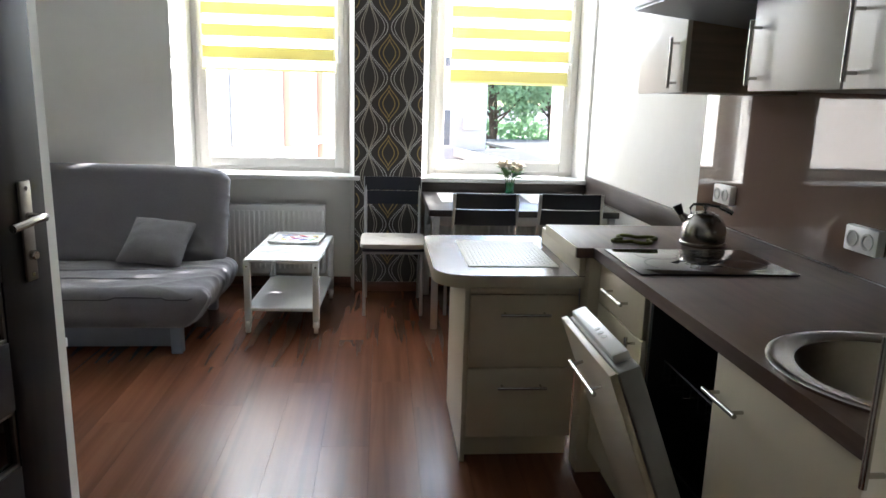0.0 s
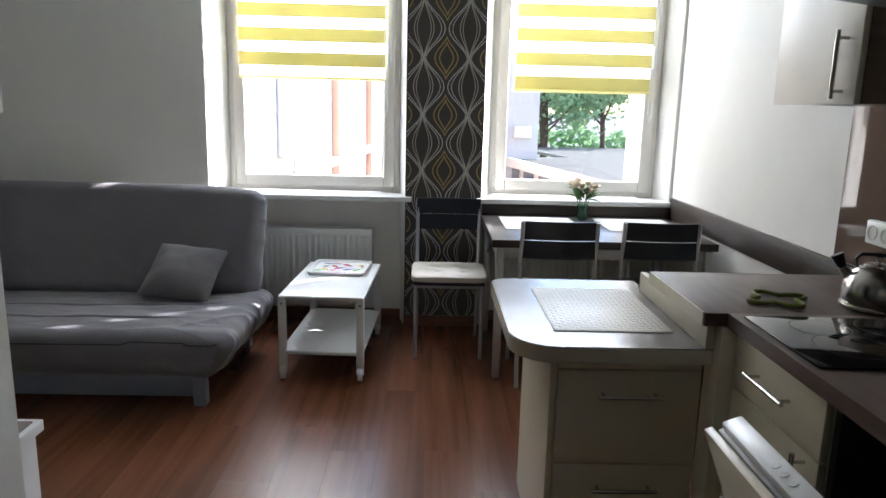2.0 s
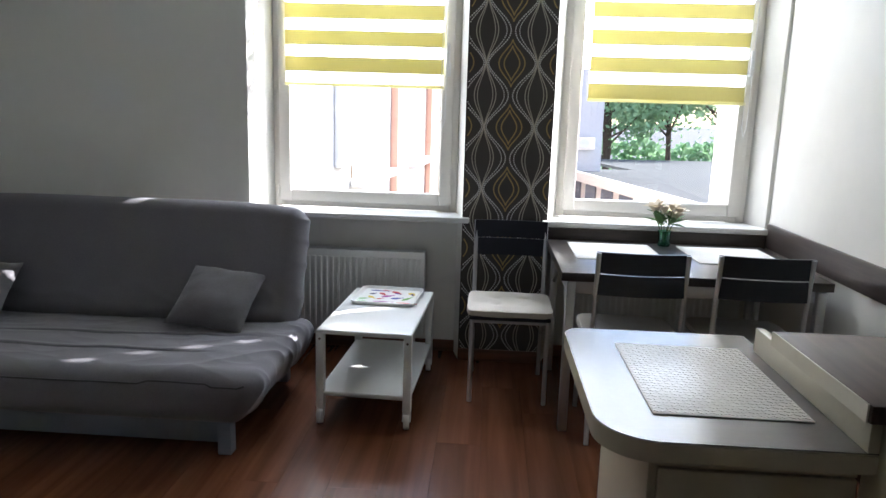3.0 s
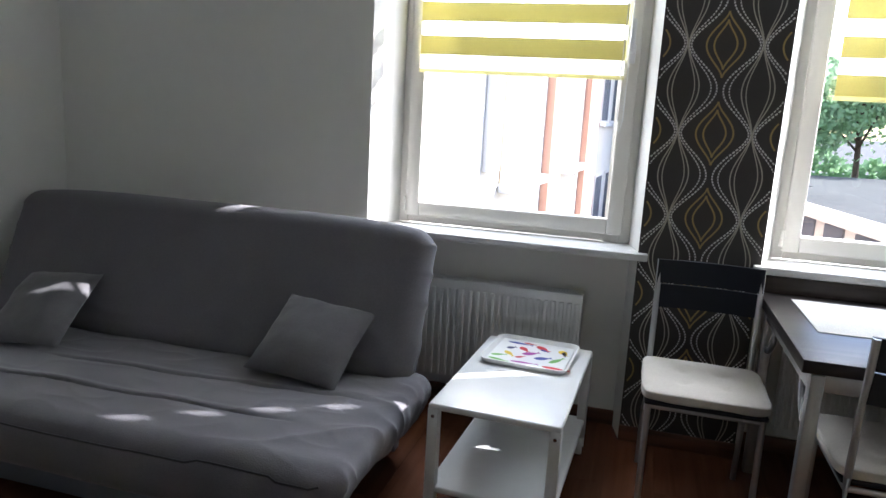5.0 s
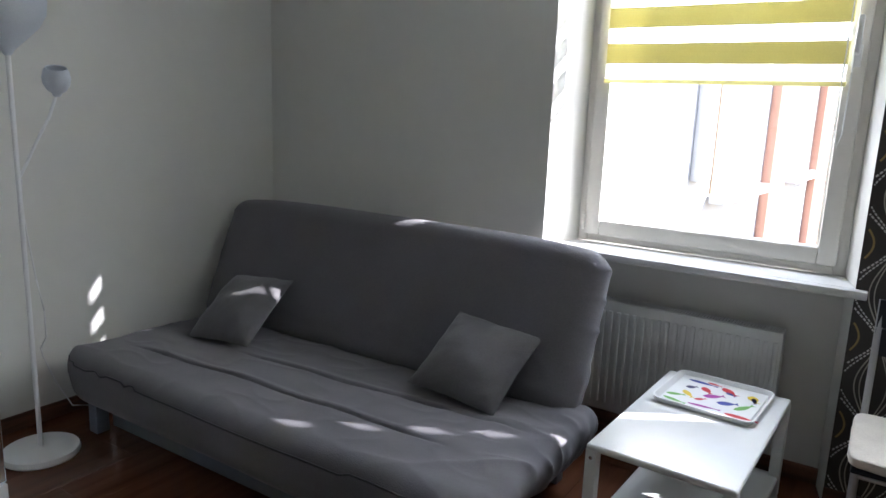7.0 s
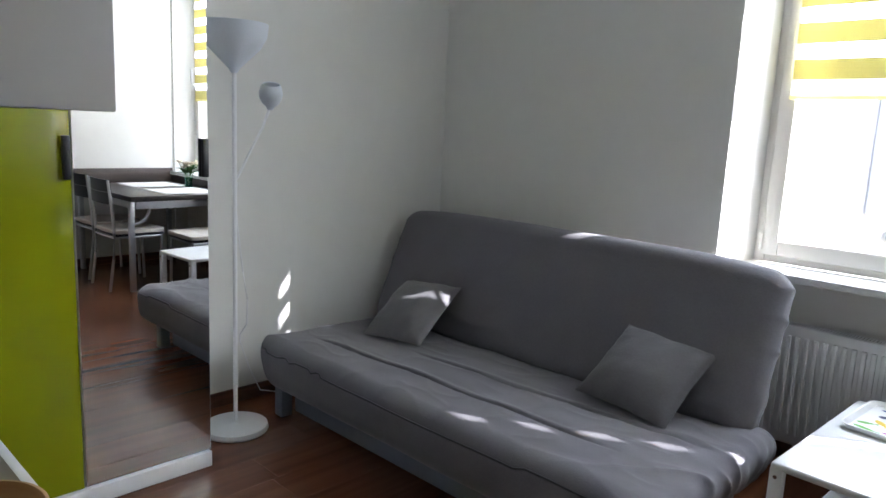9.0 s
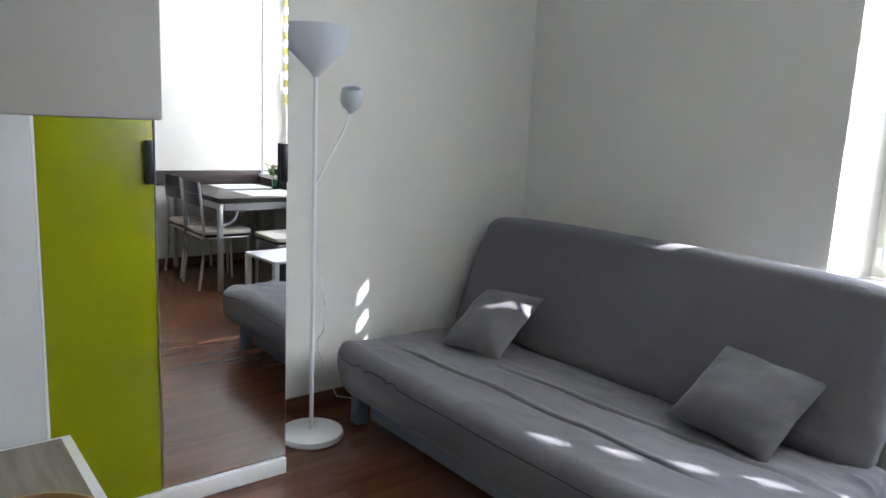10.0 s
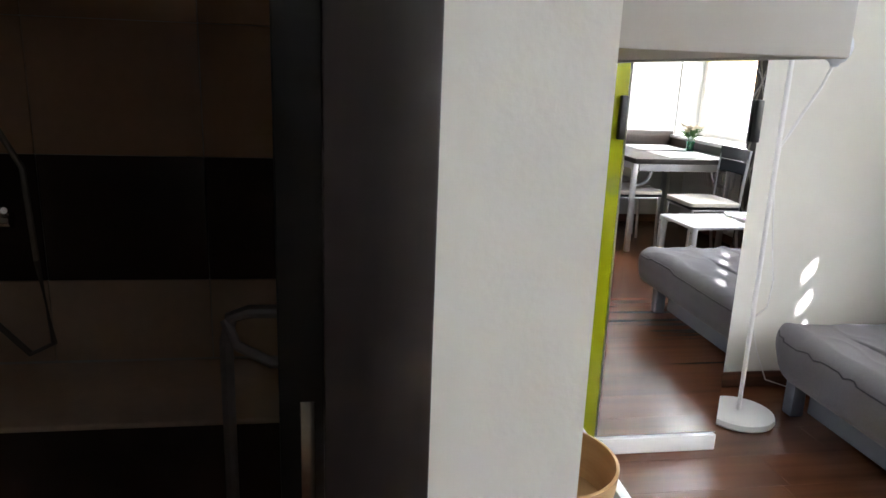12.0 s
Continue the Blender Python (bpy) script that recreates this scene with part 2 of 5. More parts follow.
def lathe(bm, profile, seg=40, center=(0, 0, 0)):
    rings = []
    for r, z in profile:
        rings.append([bm.verts.new((center[0] + r * math.cos(2 * math.pi * k / seg), center[1] + r * math.sin(2 * math.pi * k / seg), center[2] + z)) for k in range(seg)])
    for u, v in zip(rings, rings[1:]):
        for k in range(seg):
            bm.faces.new((u[k], u[(k + 1) % seg], v[(k + 1) % seg], v[k]))
    return bm


def soft(bm, sx, sy, sz, n=24, power=5.0, crumple=0.0, freq=4.0, m=Matrix()):
    """A padded slab: a cube's grid drawn to a rounded block, then crumpled a little."""
    bmesh.ops.create_grid(bm, x_segments=1, y_segments=1, size=0.0001)
    bm.clear()
    r = bmesh.ops.create_cube(bm, size=2.0)
    bmesh.ops.subdivide_edges(bm, edges=bm.edges[:], cuts=n, use_grid_fill=True)
    for v in bm.verts:
        p = v.co
        k = (abs(p.x) ** power + abs(p.y) ** power + abs(p.z) ** power) ** (1 / power)
        q = p / k
        q = Vector((q.x * sx / 2, q.y * sy / 2, q.z * sz / 2))
        if crumple:
            w = noise.noise(q * freq) + 0.5 * noise.noise(q * freq * 2.7)
            q += Vector((p.x / k, p.y / k, p.z / k)) * crumple * w
        v.co = m @ q
    return bm


def smooth(ob, angle=40):
    for p in ob.data.polygons:
        p.use_smooth = True
    ob.data.set_sharp_from_angle(angle=radians(angle))
    return ob


def mesh(name, bm, mat, sharp=35):
    bmesh.ops.recalc_face_normals(bm, faces=bm.faces[:])
    me = bpy.data.meshes.new(name)
    bm.to_mesh(me)
    bm.free()
    me.materials.append(mat)
    return smooth(new(name, me), sharp)


def part(name, bm, mat, parent, label=""):
    ob = mesh(name, bm, mat)
    ob.parent = parent
    return tagged(ob, label)


def thing(name, label, category, at=None, group="", kind=""):
    e = new(name)
    if at is not None:
        e.matrix_world = at
    return tagged(e, label, category, group, kind)


def solid(name, bm, mat, label, category, group="", kind=""):
    return tagged(mesh(name, bm, mat), label, category, group, kind)


def B(*a, **k):
    return box(bmesh.new(), *a, **k)


# ---- the shell ----
CEIL_Z, EAST, WEST, NORTH, HALL = 2.95, 1.68, -2.945, 5.0, -0.73
S = "structure"
solid("floor", B(-3.05, 1.8, -3.6, 5.2, -0.1, -0.008), UNDER, "red-brown laminate floor of long planks", "floor", kind=S)
solid("ceiling", B(-3.05, 1.8, -3.6, 5.61, CEIL_Z, CEIL_Z + 0.1), CEIL, "plain white painted ceiling", "ceiling", kind=S)



def prism(bm, pts, z0, z1):
    """An upright block over the plan points."""
    lo = [bm.verts.new((x, y, z0)) for x, y in pts]
    hi = [bm.verts.new((x, y, z1)) for x, y in pts]
    bm.faces.new(lo[::-1])
    bm.faces.new(hi)
    for k in range(len(pts)):
        bm.faces.new((lo[k], lo[(k + 1) % len(pts)], hi[(k + 1) % len(pts)], hi[k]))
    return bm


# room-side opening, frame and outer opening of each window: the reveals are splayed and the outer masonry overlaps the frame
OUT, FRAME_Y = 5.61, 5.27
W1 = ((-1.235, -0.01), (-1.145, -0.055), (-1.12, -0.175))
W2 = ((0.47, 1.66), (0.53, 1.61), (0.56, 1.53))
bm = bmesh.new()
(a0, a1), (b0, b1), (c0, c1) = W1
(d0, d1), (e0, e1), (f0, f1) = W2
prism(bm, ((WEST - 0.1, NORTH), (a0, NORTH), (b0, 5.19), (b0, FRAME_Y), (c0, FRAME_Y), (c0, OUT), (WEST - 0.1, OUT)), 0, CEIL_Z)
prism(bm, ((a1, NORTH), (d0, NORTH), (e0, 5.19), (e0, FRAME_Y), (f0, FRAME_Y), (f0, OUT), (c1, OUT), (c1, FRAME_Y), (b1, FRAME_Y), (b1, 5.19)), 0, CEIL_Z)
prism(bm, ((d1, NORTH), (EAST + 0.12, NORTH), (EAST + 0.12, OUT), (f1, OUT), (f1, FRAME_Y), (e1, FRAME_Y), (e1, 5.19)), 0, CEIL_Z)
for (x0, x1), (y0, y1) in ((W1[0], W1[2]), (W2[0], W2[2])):
    box(bm, x0, x1, NORTH + 0.14, FRAME_Y, 0, 0.81)
    box(bm, y0, y1, FRAME_Y, OUT, 0, 0.83)
    box(bm, x0, x1, NORTH, FRAME_Y, 2.74, CEIL_Z)
    box(bm, y0, y1, FRAME_Y, OUT, 2.66, CEIL_Z)
solid("wall_north", bm, WALL, "white painted wall with two deep window openings", "wall", kind=S)
solid("wall_east", B(EAST, EAST + 0.12, -3.6, NORTH, 0, CEIL_Z), WALL, "white painted wall beside kitchen and table", "wall", kind=S)
solid("wall_west", B(WEST - 0.1, WEST, 2.03, NORTH, 0, CEIL_Z), WALL, "off-white painted wall beside the sofa", "wall", kind=S)
# unseen end wall, added far back so that less light bounces into the kitchen
solid("wall_south", B(-0.85, EAST + 0.12, -3.72, -3.6, 0, CEIL_Z), WALL, "unseen white closing wall, set back to lessen bounced light", "wall", kind=S)
bm = B(HALL - 0.12, HALL, -3.6, 0.78, 0, CEIL_Z)
box(bm, HALL - 0.12, HALL, 0.78, 1.905, 2.08, CEIL_Z)
solid("wall_hall", bm, WALL, "off-white painted wall with a bathroom doorway", "wall", kind=S)
solid("wall_partition", B(WEST - 0.1, HALL, 1.905, 2.03, 0, CEIL_Z), WALL, "off-white partition wall ending beside the doorway", "wall", kind=S)

# skirting boards
bm = B(WEST, WEST + 0.015, 3.3, NORTH, 0, 0.07, bevel=0.004)
box(bm, WEST + 0.016, -1.235, NORTH - 0.015, NORTH, 0, 0.07, bevel=0.004)
box(bm, -1.235, -0.01, NORTH + 0.124, NORTH + 0.139, 0, 0.07, bevel=0.004)
box(bm, -0.01, 0.47, NORTH - 0.019, NORTH - 0.004, 0, 0.07, bevel=0.004)
box(bm, 0.47, 1.66, NORTH + 0.124, NORTH + 0.139, 0, 0.07, bevel=0.004)
box(bm, EAST - 0.015, EAST, 3.0, NORTH, 0, 0.07, bevel=0.004)
solid("baseboard", bm, SKIRT, "brown wooden skirting board along the walls", "baseboard", kind=S)


# ---- windows ----
def window(name, x0, x1):
    """A plastic window in its opening: fixed frame, one sash, pane, handle, sill."""
    w = thing(name, "white plastic casement window, closed, over a stone sill", "window", kind=S)
    y0, z0, z1 = 5.19, 0.845, 2.735
    f = 0.045
    bm = bmesh.new()
    for a in ((x0, x0 + f, z0, z1), (x1 - f, x1, z0, z1), (x0 + f, x1 - f, z0, z0 + f - 0.005), (x0 + f, x1 - f, z1 - f, z1)):
        box(bm, a[0], a[1], y0, y0 + 0.07, a[2], a[3], bevel=0.005)
    part("window_frame", bm, PVC, w)
    s = 0.068
    a0, a1, b0, b1 = x0 + f - 0.01, x1 - f + 0.01, z0 + f - 0.012, z1 - f + 0.01
    bm = bmesh.new()
    for a in ((a0, a0 + s, b0, b1), (a1 - s, a1, b0, b1), (a0 + s, a1 - s, b0, b0 + s), (a0 + s, a1 - s, b1 - s, b1)):
        box(bm, a[0], a[1], y0 - 0.02, y0 + 0.05, a[2], a[3], bevel=0.008)
    part("sash", bm, PVC, w)
    p = part("pane", B(a0 + s - 0.01, a1 - s + 0.01, y0 + 0.012, y0 + 0.018, b0 + s - 0.01, b1 - s + 0.01), GLASS, w)
    p.visible_shadow = False
    hx = a1 - s / 2
    bm = B(hx - 0.016, hx + 0.016, y0 - 0.032, y0 - 0.02, 1.62, 1.70, bevel=0.006)
    tube(bm, (hx, y0 - 0.03, 1.67), (hx, y0 - 0.06, 1.67), 0.009)
    box(bm, hx - 0.011, hx + 0.011, y0 - 0.075, y0 - 0.055, 1.665, 1.80, bevel=0.008)
    part("handle", bm, WHITE, w, "white lever handle")
    bm = bmesh.new()
    for hz in (0.9, 2.6):
        tube(bm, (a0 - 0.004, y0 - 0.026, hz), (a0 - 0.004, y0 - 0.026, hz + 0.07), 0.009)
    part("hinge", bm, PVC, w)
    return w


window("window_1", *W1[1])
window("window_2", *W2[1])
for n, x0, x1 in (("sill_1", -1.266, 0.03), ("sill_2", 0.44, EAST - 0.002)):
    bm = B(x0, x1, 4.955, NORTH - 0.0005, 0.812, 0.842, bevel=0.005)
    box(bm, max(x0, x0 + 0.031), min(x1 - 0.041, 1.659) if n == "sill_1" else 1.659, NORTH - 0.002, 5.19, 0.812, 0.842)
    solid(n, bm, SILL, "pale grey stone window sill", "window sill", kind=S)


def blind(x0, x1, zb):
    """A day-and-night roller blind: yellow and sheer stripes before the sash."""
    b = thing("roller_blind", "yellow and white striped roller blind, half lowered", "blind", group="window blinds")
    y, top = 5.152, 2.655
    bm = B(x0 - 0.02, x1 + 0.02, y - 0.035, y + 0.012, top, top + 0.06, bevel=0.01)
    part("cassette", bm, WHITE, b)
    part("bottom_bar", B(x0, x1, y - 0.006, y + 0.006, zb, zb + 0.018, bevel=0.004), BAR_YELLOW, b)
    z, k = zb + 0.018, 0
    stripes = ((0.062, SHEER), (0.084, YELLOW)) if x0 < 0 else ((0.082, YELLOW), (0.064, SHEER))
    while z < top - 0.001:
        h, m = stripes[k % 2]
        z1 = min(top, z + h)
        part("stripe", B(x0 + 0.004, x1 - 0.004, y - 0.0006, y + 0.0006, z, z1), m, b)
        z, k = z1, k + 1
    bm = bmesh.new()
    pts = [(x1 + 0.012, y - 0.02, 2.64), (x1 + 0.014, y - 0.02, 1.6), (x1 + 0.012, y - 0.02, 1.38), (x1 + 0.0, y - 0.02, 1.33), (x1 - 0.012, y - 0.02, 1.38), (x1 - 0.014, y - 0.02, 1.6), (x1 + 0.004, y - 0.02, 2.64)]
    bent(bm, pts, 0.0025, 6)
    part("chain", bm, WHITE, b, "white bead chain loop")
    return b


blind(-1.065, -0.145, 1.55)
blind(0.665, 1.535, 1.505)

# ---- wallpaper on the pier between the windows ----
paper = solid("wallpaper", B(-0.009, 0.469, NORTH - 0.004, NORTH - 0.0005, 0.0, CEIL_Z), PAPER, "dark brown wallpaper with silver and gold ogee lines", "wallpaper", kind=S)


def ribbon(verts, faces, pts, w, y):
    """A flat printed line of width w through (x, z) points, kept to the strip of paper."""
    for (xa, za), (xb, zb) in zip(pts, pts[1:]):
        if not (-0.004 < xa < 0.464 and -0.004 < xb < 0.464):
            continue
        d = Vector((xb - xa, zb - za))
        n = Vector((-d.y, d.x)).normalized() * (w / 2)
        i = len(verts)
        verts += [(xa + n.x, y, za + n.y), (xa - n.x, y, za - n.y), (xb - n.x, y, zb - n.y), (xb + n.x, y, zb + n.y)]
        faces.append((i, i + 1, i + 2, i + 3))


PX, PZ, X0, Z0 = 0.276, 0.341, 0.092, 1.008
lines = {"silver": ([], []), "beige": ([], []), "gold": ([], [])}
for col in range(-1, 3):
    cx = X0 + col * PX
    for amp, base, key, w, dots in ((0.114, 0.012, "silver", 0.006, True), (0.1, 0.004, "silver", 0.0048, True), (0.056, 0.003, "beige", 0.0048, False), (0.041, 0.001, "beige", 0.004, False)):
        for side in (-1, 1):
            for step in range(0, 700):
                if dots and step % 3 == 2:
                    continue
                za, zb = step * 0.0037, (step + 1.05) * 0.0037
                q = [(cx + side * (base + amp * (0.5 - 0.5 * math.cos(2 * math.pi * (z - Z0) / PZ)) ** 0.85), z) for z in (za, zb)]
                if q[1][1] < CEIL_Z:
                    ribbon(*lines[key], q, w, NORTH - 0.0046)
    gx = cx + PX / 2
    for row in range(-3, 6):
        gz = Z0 + row * PZ
        for hw, hh in ((0.07, 0.125), (0.042, 0.094)):
            for side in (-1, 1):
                q = []
                for k in range(25):
                    u = -1 + 2 * k / 24
                    q.append((gx + side * hw * (0.5 + 0.5 * math.cos(math.pi * u)) ** 0.8, gz + u * hh))
                if q[0][1] > 0.0 and q[-1][1] < CEIL_Z:
                    ribbon(*lines["gold"], q, 0.007, NORTH - 0.0048)
for key, mat in (("silver", PAPER_LINE), ("beige", PAPER_BEIGE), ("gold", PAPER_GOLD)):
    me = bpy.data.meshes.new("ogee_line")
    me.from_pydata(lines[key][0], [], lines[key][1])
    me.materials.append(mat)
    o = new("ogee_line", me)
    o.parent = paper


# ---- radiators ----
def radiator(x0, x1):
    r = thing("radiator", "white ribbed steel panel radiator under the window sill", "radiator", group="radiators under the windows")
    y0, z0, z1 = 5.03, 0.12, 0.62
    bm = B(x0, x1, y0, y0 + 0.012, z0, z1, bevel=0.004)
    pan = part("panel", bm, WHITE_STEEL, r)
    n = int((x1 - x0) / 0.034)
    for i in range(n):
        xx = x0 + 0.02 + i * (x1 - x0 - 0.04) / (n - 1)
        part("rib", B(xx - 0.010, xx + 0.010, y0 - 0.009, y0 - 0.0002, z0 + 0.035, z1 - 0.04, bevel=0.004, seg=2), WHITE_STEEL, pan)
    part("back_panel", B(x0, x1, y0 + 0.075, y0 + 0.087, z0, z1, bevel=0.004), WHITE_STEEL, r)
    bm = bmesh.new()
    for i in range(int((x1 - x0) / 0.012)):
        box(bm, x0 + 0.006 + i * 0.012, x0 + 0.013 + i * 0.012, y0 + 0.016, y0 + 0.072, z1 - 0.004, z1)
    for yy in (y0 + 0.013, y0 + 0.07):
        box(bm, x0, x1, yy, yy + 0.004, z1 - 0.012, z1 + 0.001)
    part("top_grille", bm, WHITE_STEEL, r)
    for xx in (x0, x1 - 0.004):
        part("side_cover", B(xx - 0.003, xx + 0.004, y0 + 0.012, y0 + 0.076, z0 + 0.01, z1), WHITE_STEEL, r)
    bm = bmesh.new()
    tube(bm, (x1 - 0.06, y0 + 0.05, 0.0), (x1 - 0.06, y0 + 0.05, z0 + 0.02), 0.009)
    tube(bm, (x1 - 0.11, y0 + 0.05, 0.0), (x1 - 0.11, y0 + 0.05, z0 + 0.02), 0.009)
    part("pipe", bm, WHITE_STEEL, r)
    return r


radiator(-1.06, -0.22)
radiator(0.62, 1.46)

# ---- sofa ----
sofa = thing("sofa_bed", "grey cotton click-clack sofa bed with rumpled cover", "sofa")
SX0, SX1 = -2.82, -0.71
cx, sw = (SX0 + SX1) / 2, SX1 - SX0


def slab(sx, sy, sz, nx, ny, nz, power):
    """A padded block as a lattice of its six sides, with rounded edges; gives its bmesh."""
    bm, grid = bmesh.new(), {}

    def at(i, j, k):
        if (i, j, k) not in grid:
            p = Vector((2 * i / nx - 1, 2 * j / ny - 1, 2 * k / nz - 1))
            half = Vector((sx / 2, sy / 2, sz / 2))
            r = min(sz * 0.46, sy * 0.46, 0.09)
            q = Vector([p[a] * half[a] for a in range(3)])
            core = Vector([max(-(half[a] - r), min(half[a] - r, q[a])) for a in range(3)])
            d = q - core
            m = max(abs(d.x), abs(d.y), abs(d.z))
            if d.length > 1e-6:
                d = d.normalized() * (r if m > r - 1e-6 else m)
            grid[i, j, k] = bm.verts.new(core + d)
        return grid[i, j, k]

    for i in range(nx):
        for j in range(ny):
            bm.faces.new((at(i, j, nz), at(i + 1, j, nz), at(i + 1, j + 1, nz), at(i, j + 1, nz)))
            bm.faces.new((at(i, j, 0), at(i, j + 1, 0), at(i + 1, j + 1, 0), at(i + 1, j, 0)))
    for i in range(nx):
        for k in range(nz):
            bm.faces.new((at(i, 0, k), at(i + 1, 0, k), at(i + 1, 0, k + 1), at(i, 0, k + 1)))
            bm.faces.new((at(i, ny, k), at(i, ny, k + 1), at(i + 1, ny, k + 1), at(i + 1, ny, k)))
    for j in range(ny):
        for k in range(nz):
            bm.faces.new((at(0, j, k), at(0, j, k + 1), at(0, j + 1, k + 1), at(0, j + 1, k)))
            bm.faces.new((at(nx, j, k), at(nx, j + 1, k), at(nx, j + 1, k + 1), at(nx, j, k + 1)))
    return bm


def fold(p, fx, fy, seed):
    """Ridged noise, for folds in cloth."""
    return (1 - abs(noise.noise(Vector((p.x * fx, p.y * fy, seed))) * 2)) ** 3


bm = slab(sw, 0.94, 0.22, 210, 150, 14, 5)
for v in bm.verts:
    p = v.co.copy()
    x, y = p.x, p.y
    if p.z > 0.02:
        k = min(1.0, (p.z - 0.02) / 0.08)
        h = 0.012 * noise.noise(Vector((x * 1.6, y * 2.5, 1))) + 0.004 * noise.noise(Vector((x * 5, y * 9, 4))) + 0.0025 * fold(Vector((x - 0.7 * y, y + 0.3 * x, 0)), 4.5, 9, 6.4)
        y1 = -0.21 + 0.035 * math.sin(2.1 * x + 0.6) + 0.03 * noise.noise(Vector((x * 2.6, 0, 2)))
        g1 = max(0.0, min(1.0, (x + 0.85) * 4)) * max(0.0, min(1.0, (0.75 - x) * 4))
        h -= g1 * (0.015 * math.exp(-((y - y1) / 0.006) ** 2) - 0.003 * math.exp(-((y - y1 - 0.02) / 0.012) ** 2))
        y2 = 0.03 + 0.05 * math.sin(1.7 * x) + 0.035 * noise.noise(Vector((x * 2.8, 3, 2)))
        g2 = max(0.0, min(1.0, (x + 0.45) * 4)) * max(0.0, min(1.0, (0.95 - x) * 3))
        h -= g2 * (0.012 * math.exp(-((y - y2) / 0.006) ** 2) - 0.003 * math.exp(-((y - y2 - 0.02) / 0.012) ** 2))
        w = max(0.0, (x - sw / 2 + 0.55) / 0.55)
        h += 0.016 * w * fold(Vector((x + 0.4 * y, y, 0)), 2.6, 4.2, 5.1) + 0.008 * w * noise.noise(Vector((x * 7, y * 11, 5)))
        h += 0.006 * max(0.0, y) * 2 * fold(p, 2.4, 6, 8.7)
        v.co.z += k * h
    side = max(0.0, (abs(x) - sw / 2 + 0.12) / 0.12)
    v.co.x += side * 0.016 * fold(Vector((y, p.z, 0)), 9, 3, 2.2) * (1 if x > 0 else -1)
    front = max(0.0, (-y - 0.36) / 0.12)
    v.co.y -= front * (0.012 * noise.noise(Vector((x * 2.2, p.z * 6, 3))) + 0.02 * (0.5 - p.z / 0.22))
    # both ends of the cover are drawn in under the seat
    tuck = 0.5 - p.z / 0.22
    v.co.x += 0.19 * tuck * max(0.0, min(1.0, (-x - 0.75) / 0.3)) - 0.1 * tuck * max(0.0, min(1.0, (x - 0.75) / 0.3))
    v.co.z += -0.03 * y
    v.co += Vector((cx, 4.09, 0.248))
edge = {}
for v in bm.verts:
    k = int((v.co.x - SX0) / sw * 70)
    if v.co.y < 3.9 and 2 <= k <= 67 and (k not in edge or v.co.z - 1.6 * v.co.y > edge[k].z - 1.6 * edge[k].y):
        edge[k] = v.co.copy()
part("seat_mattress", bm, SOFA, sofa)
lean = pose(cx - 0.075, 4.60, 0.605, -24, 0, 0)
bm = slab(sw - 0.05, 0.18, 0.68, 150, 14, 60, 5)
for v in bm.verts:
    p = v.co.copy()
    w = max(0.0, (p.x - sw / 2 + 0.4) / 0.4)
    low = max(0.0, (-p.z - 0.05) / 0.3)
    d = 0.010 * noise.noise(Vector((p.x * 1.5, p.z * 2.2, 6))) + 0.003 * noise.noise(Vector((p.x * 6, p.z * 6, 2)))
    d += 0.010 * low * fold(Vector((p.x + 0.6 * p.z, p.z, 0)), 3.2, 5, 3.3)
    if p.y < 0:
        v.co.y -= d
    end = max(0.0, (abs(p.x) - sw / 2 + 0.1) / 0.1)
    v.co.x += end * 0.012 * fold(Vector((p.z, p.y, 0)), 7, 5, 9.2) * (1 if p.x > 0 else -1)
    v.co.z -= 0.045 * (abs(p.x) / (sw / 2)) ** 5 * max(0.0, p.z / 0.34)
    v.co = lean @ v.co
part("back_mattress", bm, SOFA, sofa)
bm = bmesh.new()
bent(bm, [edge[k] + Vector((0, -0.001, 0.001)) for k in sorted(edge)], 0.0035, 6)
part("piping", bm, SEAM, sofa)
for sx in (SX0 + 0.155, SX1 - 0.2):
    part("leg", B(sx - 0.03, sx + 0.03, 3.69, 3.75, 0, 0.16, bevel=0.008), SOFA_FRAME, sofa, "grey metal leg")
    part("leg", B(sx - 0.03, sx + 0.03, 4.5, 4.56, 0, 0.22, bevel=0.008), SOFA_FRAME, sofa, "grey metal leg")
part("base_rail", B(SX0 + 0.19, SX1 - 0.235, 3.76, 3.785, 0.02, 0.16, bevel=0.004), SOFA_FRAME, sofa, "grey-blue base panel")
part("frame", B(SX0 + 0.25, SX1 - 0.25, 3.79, 4.5, 0.1, 0.16, bevel=0.006), SOFA_FRAME, sofa)


